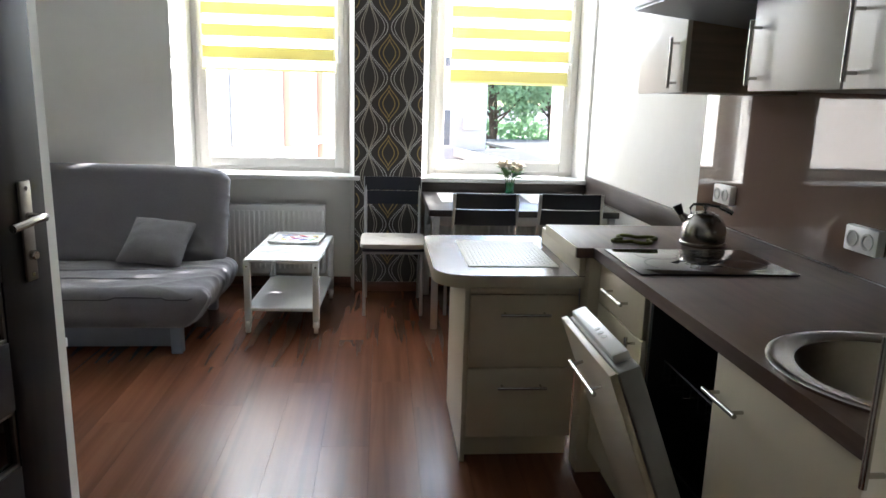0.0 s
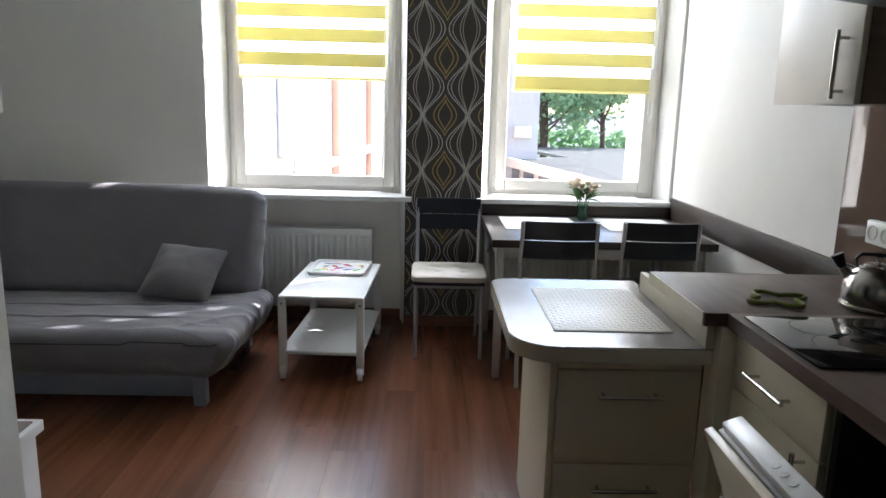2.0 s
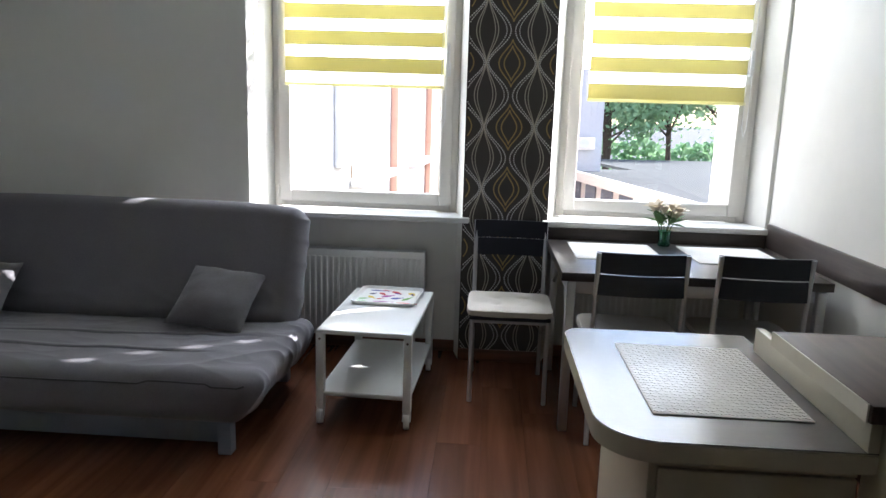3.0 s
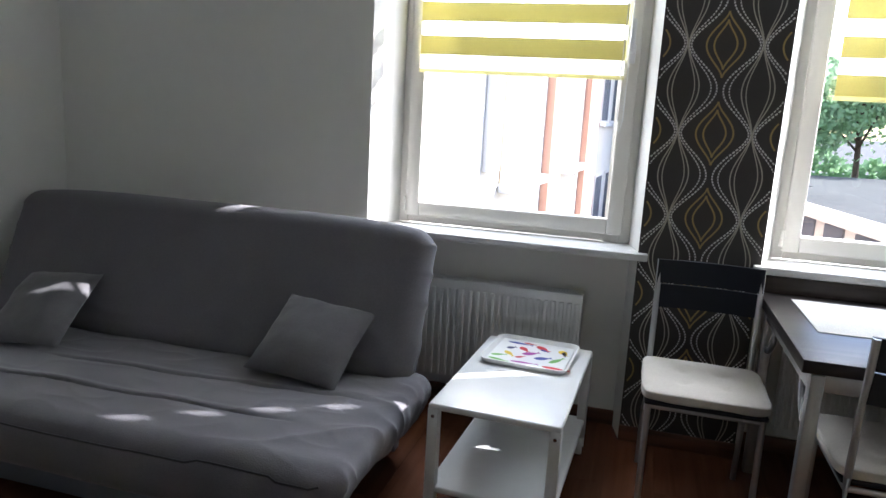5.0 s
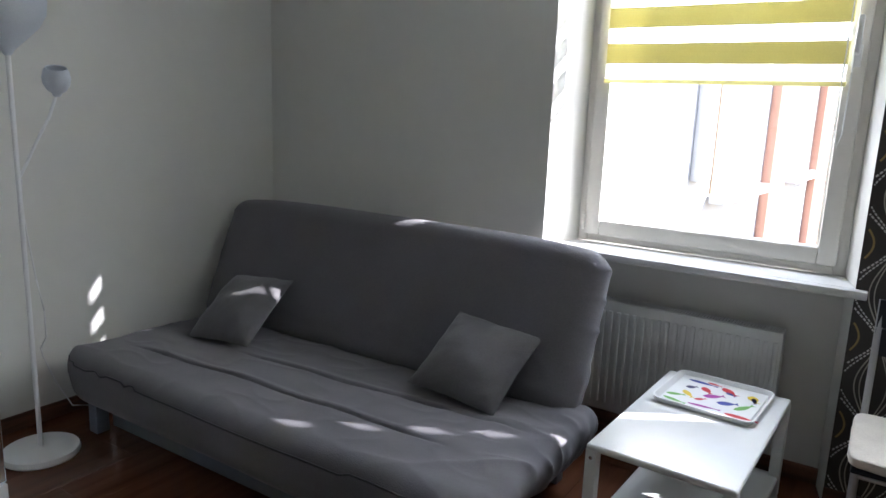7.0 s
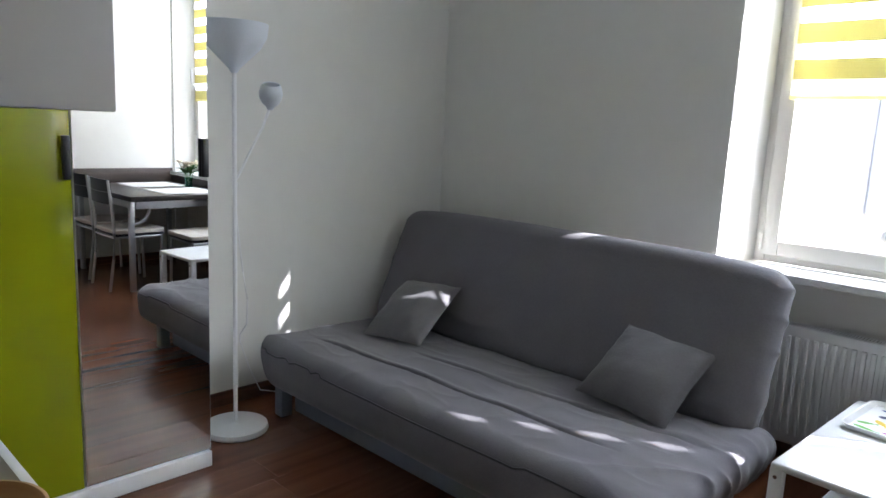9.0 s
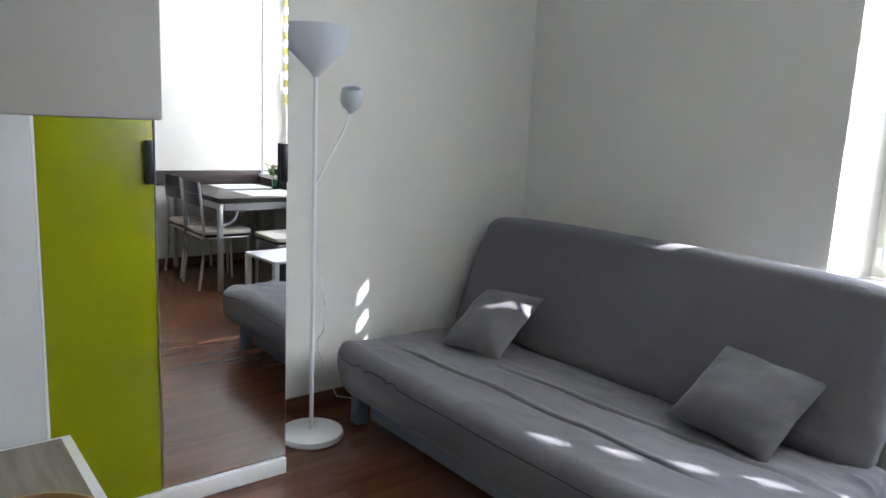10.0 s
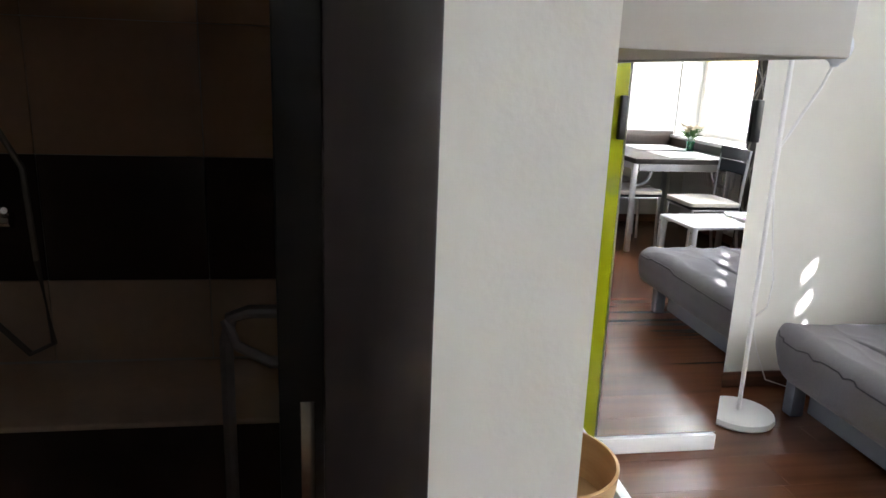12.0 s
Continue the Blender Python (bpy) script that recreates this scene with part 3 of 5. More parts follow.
def pillow(center, ex, ey):
    """A stuffed square slumped to a skewed shape: ex and ey run from edge to edge."""
    ex, ey = Vector(ex), Vector(ey)
    up = ex.cross(ey).normalized()
    bm = bmesh.new()
    bmesh.ops.create_grid(bm, x_segments=36, y_segments=36, size=1.0)
    low = {}
    for v in bm.verts[:]:
        u, t = v.co.x, v.co.y
        h = 0.07 * (max(0, 1 - abs(u) ** 2.4) * max(0, 1 - abs(t) ** 2.4)) ** 0.6
        wr = 0.007 * noise.noise(Vector((u * 2.5, t * 2.5, ex.z * 40))) + 0.004 * fold(Vector((u + t, t - u, 0)), 1.6, 3.5, ey.x * 30) * (1 - h / 0.08)
        pin = 1 - 0.11 * (1 - abs(u * t)) * (abs(u) ** 3 + abs(t) ** 3) / 2
        flat = ex * (u * pin / 2) + ey * (t * pin / 2)
        low[v] = bm.verts.new(flat - up * (h * 0.5 + 0.0008))
        v.co = flat + up * (h + wr * min(1, h * 60) + 0.0008)
    for f in bm.faces[:]:
        bm.faces.new([low[v] for v in reversed(f.verts)])
    bmesh.ops.remove_doubles(bm, verts=bm.verts[:], dist=0.0022)
    q = solid("pillow", bm, PILLOW, "small square grey cotton pillow on the sofa", "pillow", group="pillows on the sofa")
    q.location = center
    return q


pillow((-1.185, 4.35, 0.485), (0.372, 0.004, -0.037), (0.04, 0.30, 0.22))
pillow((-2.388, 4.27, 0.478), (0.395, 0.0, 0.037), (-0.105, 0.38, 0.2))

# ---- trolley table with tray ----
tro = thing("trolley_table", "white metal side table on castors with lower shelf", "side table", at=pose(-0.38, 4.43, 0, 0, 0, -2.5))
TL, TW = 0.395, 0.218


def sheet_top(z, mat_name, inset=0.0):
    bm = B(-TW + inset, TW - inset, -TL + inset, TL - inset, z - 0.022, z, bevel=0.008, seg=3)
    return part(mat_name, bm, WHITE_STEEL, tro)


sheet_top(0.447, "tabletop")
sheet_top(0.155, "shelf", 0.004)
for sx in (-1, 1):
    for sy in (-1, 1):
        x, y = sx * (TW - 0.018), sy * (TL - 0.018)
        leg = part("leg", B(x - 0.019, x + 0.019, y - 0.019, y + 0.019, 0.075, 0.432, bevel=0.006), WHITE_STEEL, tro)
        part("screw", tube(bmesh.new(), (x, y + sy * 0.018, 0.405), (x, y + sy * 0.021, 0.405), 0.006), STEEL, leg, "small steel screw")
        wy = y - 0.012
        bm = lathe(bmesh.new(), [(0.0, -0.012), (0.022, -0.012), (0.031, -0.013), (0.0345, -0.007), (0.0345, 0.007), (0.031, 0.013), (0.022, 0.012), (0.0, 0.012)], 24)
        bm.transform(Matrix.Translation((x, wy, 0.0346)) @ Euler((0, radians(90), radians(8))).to_matrix().to_4x4())
        wheel = part("castor", bm, RUBBER, tro, "pale grey castor wheel")
        bm = bmesh.new()
        for d in (-1, 1):
            tube(bm, (x + d * 0.0155, wy, 0.034), (x + d * 0.0155, y, 0.074), 0.004, 8)
        tube(bm, (x, y, 0.066), (x, y, 0.08), 0.014, 14)
        part("fork", bm, WHITE_STEEL, wheel)

tray = thing("serving_tray", "white tray printed with colourful fish and feather shapes", "tray", at=pose(-0.375, 4.64, 0.4475, 0, 0, -4))
bm = B(-0.15, 0.15, -0.148, 0.148, 0.0, 0.008, bevel=0.003)
part("base", bm, WHITE, tray)
bm = bmesh.new()


def rounded(hx, hy, r, z, n=6):
    pts = []
    for qx, qy, a0 in ((1, 1, 0), (-1, 1, 90), (-1, -1, 180), (1, -1, 270)):
        for k in range(n + 1):
            a = radians(a0 + 90 * k / n)
            pts.append((qx * (hx - r) + r * math.cos(a), qy * (hy - r) + r * math.sin(a), z))
    return pts


loops = [rounded(0.152, 0.15, 0.03, 0.0), rounded(0.165, 0.163, 0.035, 0.02), rounded(0.171, 0.169, 0.037, 0.02), rounded(0.158, 0.156, 0.03, -0.0)]
vv = [[bm.verts.new(p) for p in lp] for lp in loops]
for a, b in zip(vv, vv[1:]):
    for k in range(len(a)):
        bm.faces.new((a[k], a[(k + 1) % len(a)], b[(k + 1) % len(a)], b[k]))
part("rim", bm, WHITE, tray)
INKS = [material("ink_" + n, c, 0.5) for n, c in (("red", (0.55, 0.02, 0.03)), ("yellow", (0.7, 0.5, 0.03)), ("blue", (0.03, 0.05, 0.3)), ("green", (0.15, 0.4, 0.08)), ("violet", (0.35, 0.03, 0.3)), ("navy", (0.03, 0.03, 0.1)))]
# each printed shape: place across and down the tray, length, half width, turn, ink
for u, v, ln, wd, an, ink in ((0.25, 0.13, 0.1, 0.011, -4, 2), (0.39, 0.08, 0.05, 0.008, -8, 0), (0.19, 0.37, 0.04, 0.014, 40, 5), (0.22, 0.62, 0.065, 0.013, -48, 1), (0.1, 0.74, 0.06, 0.012, 22, 3),
                              (0.37, 0.35, 0.06, 0.015, -50, 0), (0.49, 0.5, 0.07, 0.017, 38, 4), (0.39, 0.7, 0.04, 0.01, 42, 0), (0.6, 0.2, 0.07, 0.017, -38, 0), (0.64, 0.28, 0.04, 0.01, -30, 2),
                              (0.68, 0.62, 0.066, 0.017, 28, 2), (0.475, 0.9, 0.1, 0.009, 4, 4), (0.87, 0.62, 0.085, 0.013, 62, 3), (0.9, 0.25, 0.06, 0.018, -60, 1), (0.92, 0.3, 0.05, 0.009, -70, 2),
                              (0.9, 0.93, 0.1, 0.013, 0, 0), (0.14, 0.93, 0.08, 0.01, -12, 3)):
    bm = bmesh.new()
    outline = [(ln * (-0.5 + i / 10), wd * math.sin(math.pi * min(1, i / 10 + 0.04)) ** 0.7 * (1.15 - 0.4 * i / 10)) for i in range(10)]
    tail = [(ln * 0.47, wd * 0.3), (ln * 0.62, wd * 0.8), (ln * 0.57, 0.0), (ln * 0.62, -wd * 0.8), (ln * 0.47, -wd * 0.3)]
    pts = outline + tail + [(a, -b) for a, b in reversed(outline[1:])]
    ca, sa = math.cos(radians(an)), math.sin(radians(an))
    bm.faces.new([bm.verts.new((-0.145 + 0.29 * u + a * ca - b * sa, 0.14 - 0.28 * v + a * sa + b * ca, 0.0084)) for a, b in pts])
    part("printed_fish", bm, INKS[ink], tray)


# ---- chairs ----
def chair(at):
    c = thing("dining_chair", "silver metal chair with black seat and backrest", "chair", at=at, group="chairs round the table")
    for sx in (-1, 1):
        x = sx * 0.185
        part("front_leg", tube(bmesh.new(), (x, 0.0, 0), (x, 0.012, 0.425), 0.011), SILVER, c)
        part("back_post", bent(bmesh.new(), [(x, 0.42, 0), (x, 0.385, 0.25), (x, 0.375, 0.45), (x, 0.385, 0.62), (x, 0.41, 0.86)], 0.011), SILVER, c)
        part("side_rail", tube(bmesh.new(), (x, 0.012, 0.415), (x, 0.375, 0.415), 0.009), SILVER, c)
    part("front_rail", tube(bmesh.new(), (-0.185, 0.012, 0.415), (0.185, 0.012, 0.415), 0.009), SILVER, c)
    part("rear_rail", tube(bmesh.new(), (-0.185, 0.375, 0.415), (0.185, 0.375, 0.415), 0.009), SILVER, c)
    part("seat", B(-0.2, 0.2, -0.01, 0.37, 0.425, 0.443, bevel=0.007), BLACK, c, "black seat board")
    for z0, z1, tilt in ((0.675, 0.766, 0.0), (0.771, 0.862, 0.004)):
        bm = bmesh.new()
        rows = []
        for i in range(13):
            u = -1 + 2 * i / 12
            y = 0.392 + 0.022 * (1 - u * u) + tilt
            rows.append([bm.verts.new(p) for p in ((u * 0.192, y - 0.006, z0), (u * 0.192, y + 0.007, z0), (u * 0.192, y + 0.011, z1), (u * 0.192, y - 0.001, z1))])
        for a, b in zip(rows, rows[1:]):
            for k in range(4):
                bm.faces.new((a[k], a[(k + 1) % 4], b[(k + 1) % 4], b[k]))
        bm.faces.new(rows[0])
        bm.faces.new(rows[-1][::-1])
        part("backrest", bm, BLACK, c, "curved black backrest slat")
    return c


def cushion(at):
    bm = bmesh.new()
    soft(bm, 0.425, 0.40, 0.036, n=26, power=9, crumple=0.003, freq=9)
    for v in bm.verts:
        if v.co.z > 0:
            for tx in (-0.07, 0.07):
                for ty in (-0.06, 0.06):
                    v.co.z -= 0.009 * math.exp(-((v.co.x - tx) ** 2 + (v.co.y - ty) ** 2) / 0.0006)
    o = solid("seat_cushion", bm, CUSHION, "cream tufted cushion on a chair seat", "cushion", group="chair cushions")
    o.matrix_world = at
    return o


c1 = pose(0.262, 4.39, 0)
chair(c1)
cushion(c1 @ pose(0, 0.18, 0.461))
for m in (pose(0.79, 4.40, 0, 0, 0, 180), pose(1.315, 4.42, 0, 0, 0, 178)):
    chair(m)
    cushion(m @ pose(0, 0.18, 0.461))

# ---- table ----
tab = thing("dining_table", "black-brown dining table with silver metal legs", "table")
TX0, TX1, TY0, TY1 = 0.467, 1.63, 4.10, 4.945
part("tabletop", B(TX0, TX1, TY0, TY1, 0.705, 0.745, bevel=0.004), TABLE_TOP, tab)
bm = bmesh.new()
for a in ((TX0 + 0.04, TX1 - 0.04, TY0 + 0.03, TY0 + 0.05), (TX0 + 0.04, TX1 - 0.04, TY1 - 0.05, TY1 - 0.03)):
    box(bm, a[0], a[1], a[2], a[3], 0.645, 0.704, bevel=0.003)
for a in ((TX0 + 0.03, TX0 + 0.05), (TX1 - 0.05, TX1 - 0.03)):
    box(bm, a[0], a[1], TY0 + 0.051, TY1 - 0.051, 0.645, 0.704, bevel=0.003)
part("apron", bm, SILVER, tab)
for x in (TX0 + 0.045, TX1 - 0.045):
    for y in (TY0 + 0.02, TY1 - 0.045):
        part("leg", B(x - 0.02, x + 0.02, y - 0.02, y + 0.02, 0, 0.704, bevel=0.006), SILVER, tab)
for sy, y in ((1, TY0 + 0.04), (-1, TY1 - 0.065)):
    bm = bmesh.new()
    bent(bm, [(TX0 + 0.045, y + sy * 0.12 * math.sin(a), 0.53 + 0.12 * (1 - math.cos(a)) + 0.0) for a in [k * math.pi / 16 for k in range(9)]], 0.012, 8)
    part("brace", bm, SILVER, tab)
for x0, x1, y0, y1 in ((0.57, 1.0, 4.42, 4.86), (1.15, 1.58, 4.42, 4.86)):
    bm = B(x0, x1, y0, y1, 0.7455, 0.7485, bevel=0.001)
    solid("placemat", bm, MAT_WHITE, "white woven placemat on the dining table", "placemat", group="placemats")

# dark panels behind the table
bm = B(EAST - 0.018, EAST - 0.0005, 2.9, NORTH - 0.02, 0.74, 0.872, bevel=0.002)
solid("wall_panel_east", bm, DARK_WOOD, "dark brown wall panel strip beside table and worktop", "wall panel", kind=S)
solid("wall_panel_north", B(0.47, EAST - 0.02, 4.965, 4.985, 0.70, 0.808, bevel=0.002), DARK_WOOD, "dark brown wall panel under the sill", "wall panel", kind=S)

# ---- vase with flowers ----
vas = thing("flower_vase", "small green glass vase with cream lilies", "vase", at=pose(1.085, 4.86, 0.7452))
bm = lathe(bmesh.new(), [(0.0, 0.002), (0.03, 0.002), (0.034, 0.01), (0.03, 0.04), (0.033, 0.07), (0.037, 0.085), (0.034, 0.085), (0.03, 0.07), (0.027, 0.04), (0.03, 0.012), (0.0, 0.01)], 28)
part("glass_body", bm, VASE, vas)
rnd = random.Random(11)
for k in range(10):
    a, r = k * 2.4, 0.03 + 0.085 * rnd.random()
    tip = Vector((r * math.cos(a), r * math.sin(a) * 0.7, 0.135 + 0.07 * rnd.random()))
    part("stem", bent(bmesh.new(), [(0, 0, 0.02), tuple(tip * 0.55 + Vector((0, 0, 0.02))), tuple(tip)], 0.002, 6), STEM, vas)
    bm = bmesh.new()
    for j in range(6):
        q = Matrix.Translation(tip) @ Euler((radians(rnd.uniform(25, 60)), 0, j * 1.047 + a)).to_matrix().to_4x4()
        vs = [bm.verts.new(q @ Vector(p)) for p in ((0, 0, 0), (0.016, 0.022, 0.008), (0.015, 0.044, 0.005), (0, 0.064, -0.008), (-0.015, 0.044, 0.005), (-0.016, 0.022, 0.008))]
        bm.faces.new(vs)
    part("flower", bm, PETAL, vas)
for k in range(12):
    a = k * 0.55 + 0.2
    bm = bmesh.new()
    q = Matrix.Translation((0.02 * math.cos(a), 0.02 * math.sin(a), 0.1 + 0.05 * rnd.random())) @ Euler((radians(rnd.uniform(5, 50)), 0, a)).to_matrix().to_4x4()
    bm.faces.new([bm.verts.new(q @ Vector(p)) for p in ((0, 0, 0), (0.021, 0.04, 0.008), (0.018, 0.082, 0.004), (0, 0.125, -0.014), (-0.018, 0.082, 0.004), (-0.021, 0.04, 0.008))])
    part("leaf", bm, LEAF, vas)


# ---- kitchen ----
def bar_handle(parent, a, b, out, mat=STEEL):
    """A bar handle from a to b, standing off by the vector out."""
    a, b, out = Vector(a), Vector(b), Vector(out)
    d = (b - a).normalized() * 0.02
    bm = tube(bmesh.new(), a + out - d, b + out + d, 0.006)
    tube(bm, a, a + out, 0.0045, 8)
    tube(bm, b, b + out, 0.0045, 8)
    return part("handle", bm, mat, parent, "brushed steel bar handle")


FX = 0.972
SINK_IN = (1.212, 1.21, 0.8805)


def holed_slab(x0, x1, y0, y1, z0, z1, c, r):
    """A slab with a round hole at c."""
    bm = bmesh.new()
    angles = sorted([2 * math.pi * k / 64 for k in range(64)] + [math.atan2(y - c[1], x - c[0]) % (2 * math.pi) for x in (x0, x1) for y in (y0, y1)])
    rings = []
    for a in angles:
        u, v = math.cos(a), math.sin(a)
        k = min([((x1 if u > 0 else x0) - c[0]) / u if abs(u) > 1e-6 else 99, ((y1 if v > 0 else y0) - c[1]) / v if abs(v) > 1e-6 else 99])
        rings.append([bm.verts.new(p) for p in ((c[0] + u * k, c[1] + v * k, z0), (c[0] + u * k, c[1] + v * k, z1), (c[0] + u * r, c[1] + v * r, z1), (c[0] + u * r, c[1] + v * r, z0))])
    for p, q in zip(rings, rings[1:] + rings[:1]):
        for k in range(4):
            bm.faces.new((p[k], q[k], q[(k + 1) % 4], p[(k + 1) % 4]))
    return bm


wt = solid("worktop", holed_slab(0.945, EAST - 0.02, 0.912, 2.4, 0.842, 0.88, SINK_IN, 0.212), WORKTOP, "dark brown laminate kitchen worktop", "worktop")
part("worktop_end", B(0.885, EAST - 0.02, 2.4005, 2.88, 0.842, 0.88, bevel=0.003), WORKTOP, wt)
part("edge_band", B(0.881, 0.8848, 2.41, 2.88, 0.842, 0.8795), CREAM_EDGE, wt, "cream edge band")


def base_unit(label, y0, y1, top=0.841):
    c = thing("base_cabinet", label, "cabinet", group="kitchen base cabinets")
    part("body", B(FX + 0.02, EAST - 0.03, y0 + 0.001, y1 - 0.001, 0.1, top), CREAM, c)
    part("plinth", B(FX + 0.06, EAST - 0.05, y0 + 0.001, y1 - 0.001, 0.0, 0.0995), CREAM, c)
    return c


c = base_unit("cream kitchen base cabinet with drawer over door", 1.957, 2.395)
d = part("drawer_front", B(FX, FX + 0.018, 1.96, 2.392, 0.685, 0.828, bevel=0.003), CREAM, c)
bar_handle(d, (FX, 2.1, 0.762), (FX, 2.25, 0.762), (-0.03, 0, 0))
d = part("door", B(FX, FX + 0.018, 1.96, 2.392, 0.105, 0.681, bevel=0.003), CREAM, c)
bar_handle(d, (FX, 2.01, 0.56), (FX, 2.01, 0.66), (-0.03, 0, 0))
c = base_unit("cream kitchen base cabinet under the sink", 0.912, 1.5, 0.7)
d = part("door", B(FX, FX + 0.018, 0.915, 1.497, 0.105, 0.828, bevel=0.003), CREAM, c)
bar_handle(d, (FX, 1.36, 0.735), (FX, 1.47, 0.735), (-0.03, 0, 0))
# end post between drawer unit and breakfast unit
solid("filler_post", B(0.932, FX + 0.06, 2.396, 2.49, 0, 0.841, bevel=0.003), CREAM, "cream filler post between kitchen units", "cabinet")

dw = thing("dishwasher", "slim built-in dishwasher with its door ajar", "dishwasher")
Y0, Y1 = 1.503, 1.955
# tub sides coloured near-black, with the shade of the interior in the colour
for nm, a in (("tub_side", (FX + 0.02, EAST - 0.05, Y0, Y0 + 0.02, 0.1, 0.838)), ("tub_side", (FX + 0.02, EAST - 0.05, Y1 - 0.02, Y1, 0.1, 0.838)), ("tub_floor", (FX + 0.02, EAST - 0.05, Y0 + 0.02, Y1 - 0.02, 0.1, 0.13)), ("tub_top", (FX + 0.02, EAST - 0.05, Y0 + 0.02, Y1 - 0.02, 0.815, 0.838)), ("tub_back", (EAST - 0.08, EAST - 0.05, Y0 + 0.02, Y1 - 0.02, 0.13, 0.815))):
    part(nm, B(*a), DW_INSIDE, dw, "dishwasher interior, inner shade put into its colour")
# racks and wires are black so that they sink into that shade
for z in (0.3, 0.58):
    rack = part("rack", bent(bmesh.new(), [(FX + 0.06, Y0 + 0.04, z + 0.06), (1.5, Y0 + 0.04, z + 0.06), (1.5, Y1 - 0.04, z + 0.06), (FX + 0.06, Y1 - 0.04, z + 0.06), (FX + 0.06, Y0 + 0.04, z + 0.06)], 0.003, 6), BLACK_PLASTIC, dw)
    for i in range(9):
        y = Y0 + 0.04 + i * (Y1 - Y0 - 0.08) / 8
        part("wire", bent(bmesh.new(), [(FX + 0.06, y, z + 0.058), (FX + 0.06, y, z), (1.5, y, z), (1.5, y, z + 0.058)], 0.002, 6), BLACK_PLASTIC, rack)
part("plinth", B(FX + 0.06, EAST - 0.08, Y0 + 0.001, Y1 - 0.001, 0, 0.0995), CREAM, dw)
hinge = pose(FX + 0.012, 0, 0.125, 0, -21, 0)
dr = part("door", B(-0.02, -0.001, Y0, Y1, 0.0, 0.69, bevel=0.003), CREAM, dw)
inner = B(0.004, 0.06, Y0 + 0.008, Y1 - 0.008, 0.01, 0.685, bevel=0.006)
inn = part("inner_door", inner, PLASTIC_GREY, dw, "pale inner door with control strip")
strip = part("control_strip", B(0.01, 0.054, Y0 + 0.05, Y1 - 0.03, 0.6855, 0.712, bevel=0.006), WHITE, dw, "white control strip on the door's top")
hb = tube(bmesh.new(), (-0.05, Y0 + 0.11, 0.6), (-0.05, Y1 - 0.11, 0.6), 0.006)
tube(hb, (-0.02, Y0 + 0.14, 0.6), (-0.05, Y0 + 0.14, 0.6), 0.0045, 8)
tube(hb, (-0.02, Y1 - 0.14, 0.6), (-0.05, Y1 - 0.14, 0.6), 0.0045, 8)
hd = part("handle", hb, STEEL, dw, "brushed steel bar handle")
for k in range(3):
    o = part("button", tube(bmesh.new(), (0.03, Y0 + 0.17 + k * 0.03, 0.7121), (0.03, Y0 + 0.17 + k * 0.03, 0.7135), 0.008), PLASTIC_GREY, dw)
    o.matrix_basis = hinge
for o in (dr, inn, strip, hd):
    o.matrix_basis = hinge

# breakfast unit: lower cabinet with two drawers and a rounded top
bu = thing("drawer_cabinet", "cream two-drawer cabinet under the breakfast top", "cabinet")
part("body", B(0.5, 0.931, 2.51, 3.05, 0.1, 0.718, bevel=0.002), CREAM, bu)
part("side_panel", B(0.497, 0.515, 2.495, 3.0505, 0.0, 0.719, bevel=0.002), CREAM, bu)
part("plinth", B(0.516, 0.93, 2.55, 2.92, 0.0, 0.0995), CREAM, bu)
part("top_rail", B(0.517, 0.929, 2.493, 2.509, 0.682, 0.717, bevel=0.002), CREAM, bu)
for z0, z1 in ((0.392, 0.678), (0.105, 0.388)):
    d = part("drawer_front", B(0.518, 0.929, 2.49, 2.508, z0, z1, bevel=0.003), CREAM, bu)
    bar_handle(d, (0.65, 2.49, z1 - 0.07), (0.80, 2.49, z1 - 0.07), (0, -0.03, 0))
bm = bmesh.new()
lp = []
for x, y, r, a0 in ((0.38, 2.43, 0.13, 180), ):
    for k in range(13):
        a = radians(180 + 90 * k / 12)
        lp.append((x + r + r * math.cos(a), y + r + r * math.sin(a)))
lp += [(0.929, 2.43), (0.929, 3.2)]
for k in range(13):
    a = radians(90 + 90 * k / 12)
    lp.append((0.38 + 0.06 + 0.06 * math.cos(a), 3.14 + 0.06 * math.sin(a)))
lo = [bm.verts.new((x, y, 0.72)) for x, y in lp]
hi = [bm.verts.new((x, y, 0.765)) for x, y in lp]
bm.faces.new(lo[::-1])
bm.faces.new(hi)
for k in range(len(lp)):
    bm.faces.new((lo[k], lo[(k + 1) % len(lp)], hi[(k + 1) % len(lp)], hi[k]))
bmesh.ops.bevel(bm, geom=[e for e in bm.edges if abs(e.verts[0].co.z - e.verts[1].co.z) < 1e-5], offset=0.004, segments=2, affect="EDGES")
pt = thing("breakfast_top", "grey-beige breakfast top with a rounded corner", "worktop")
part("slab", bm, CREAM_EDGE, pt, "cream edged slab")
bm = bmesh.new()
inn2 = [(x + (0.0015 if x < 0.6 else 0), y + (0.0015 if y < 2.6 else -0.0015)) for x, y in lp]
lo = [bm.verts.new((x, y, 0.7652)) for x, y in inn2]
hi = [bm.verts.new((x, y, 0.7675)) for x, y in inn2]
bm.faces.new(lo[::-1])
bm.faces.new(hi)
for k in range(len(inn2)):
    bm.faces.new((lo[k], lo[(k + 1) % len(inn2)], hi[(k + 1) % len(inn2)], hi[k]))
part("surface", bm, PEN_TOP, pt, "grey-beige laminate surface")
solid("step_board", B(0.905, 0.9285, 2.43, 3.05, 0.7676, 0.838, bevel=0.003), CREAM_EDGE, "cream board between worktop and breakfast top", "panel")
bm = B(-0.175, 0.175, -0.245, 0.245, 0, 0.003, bevel=0.001)
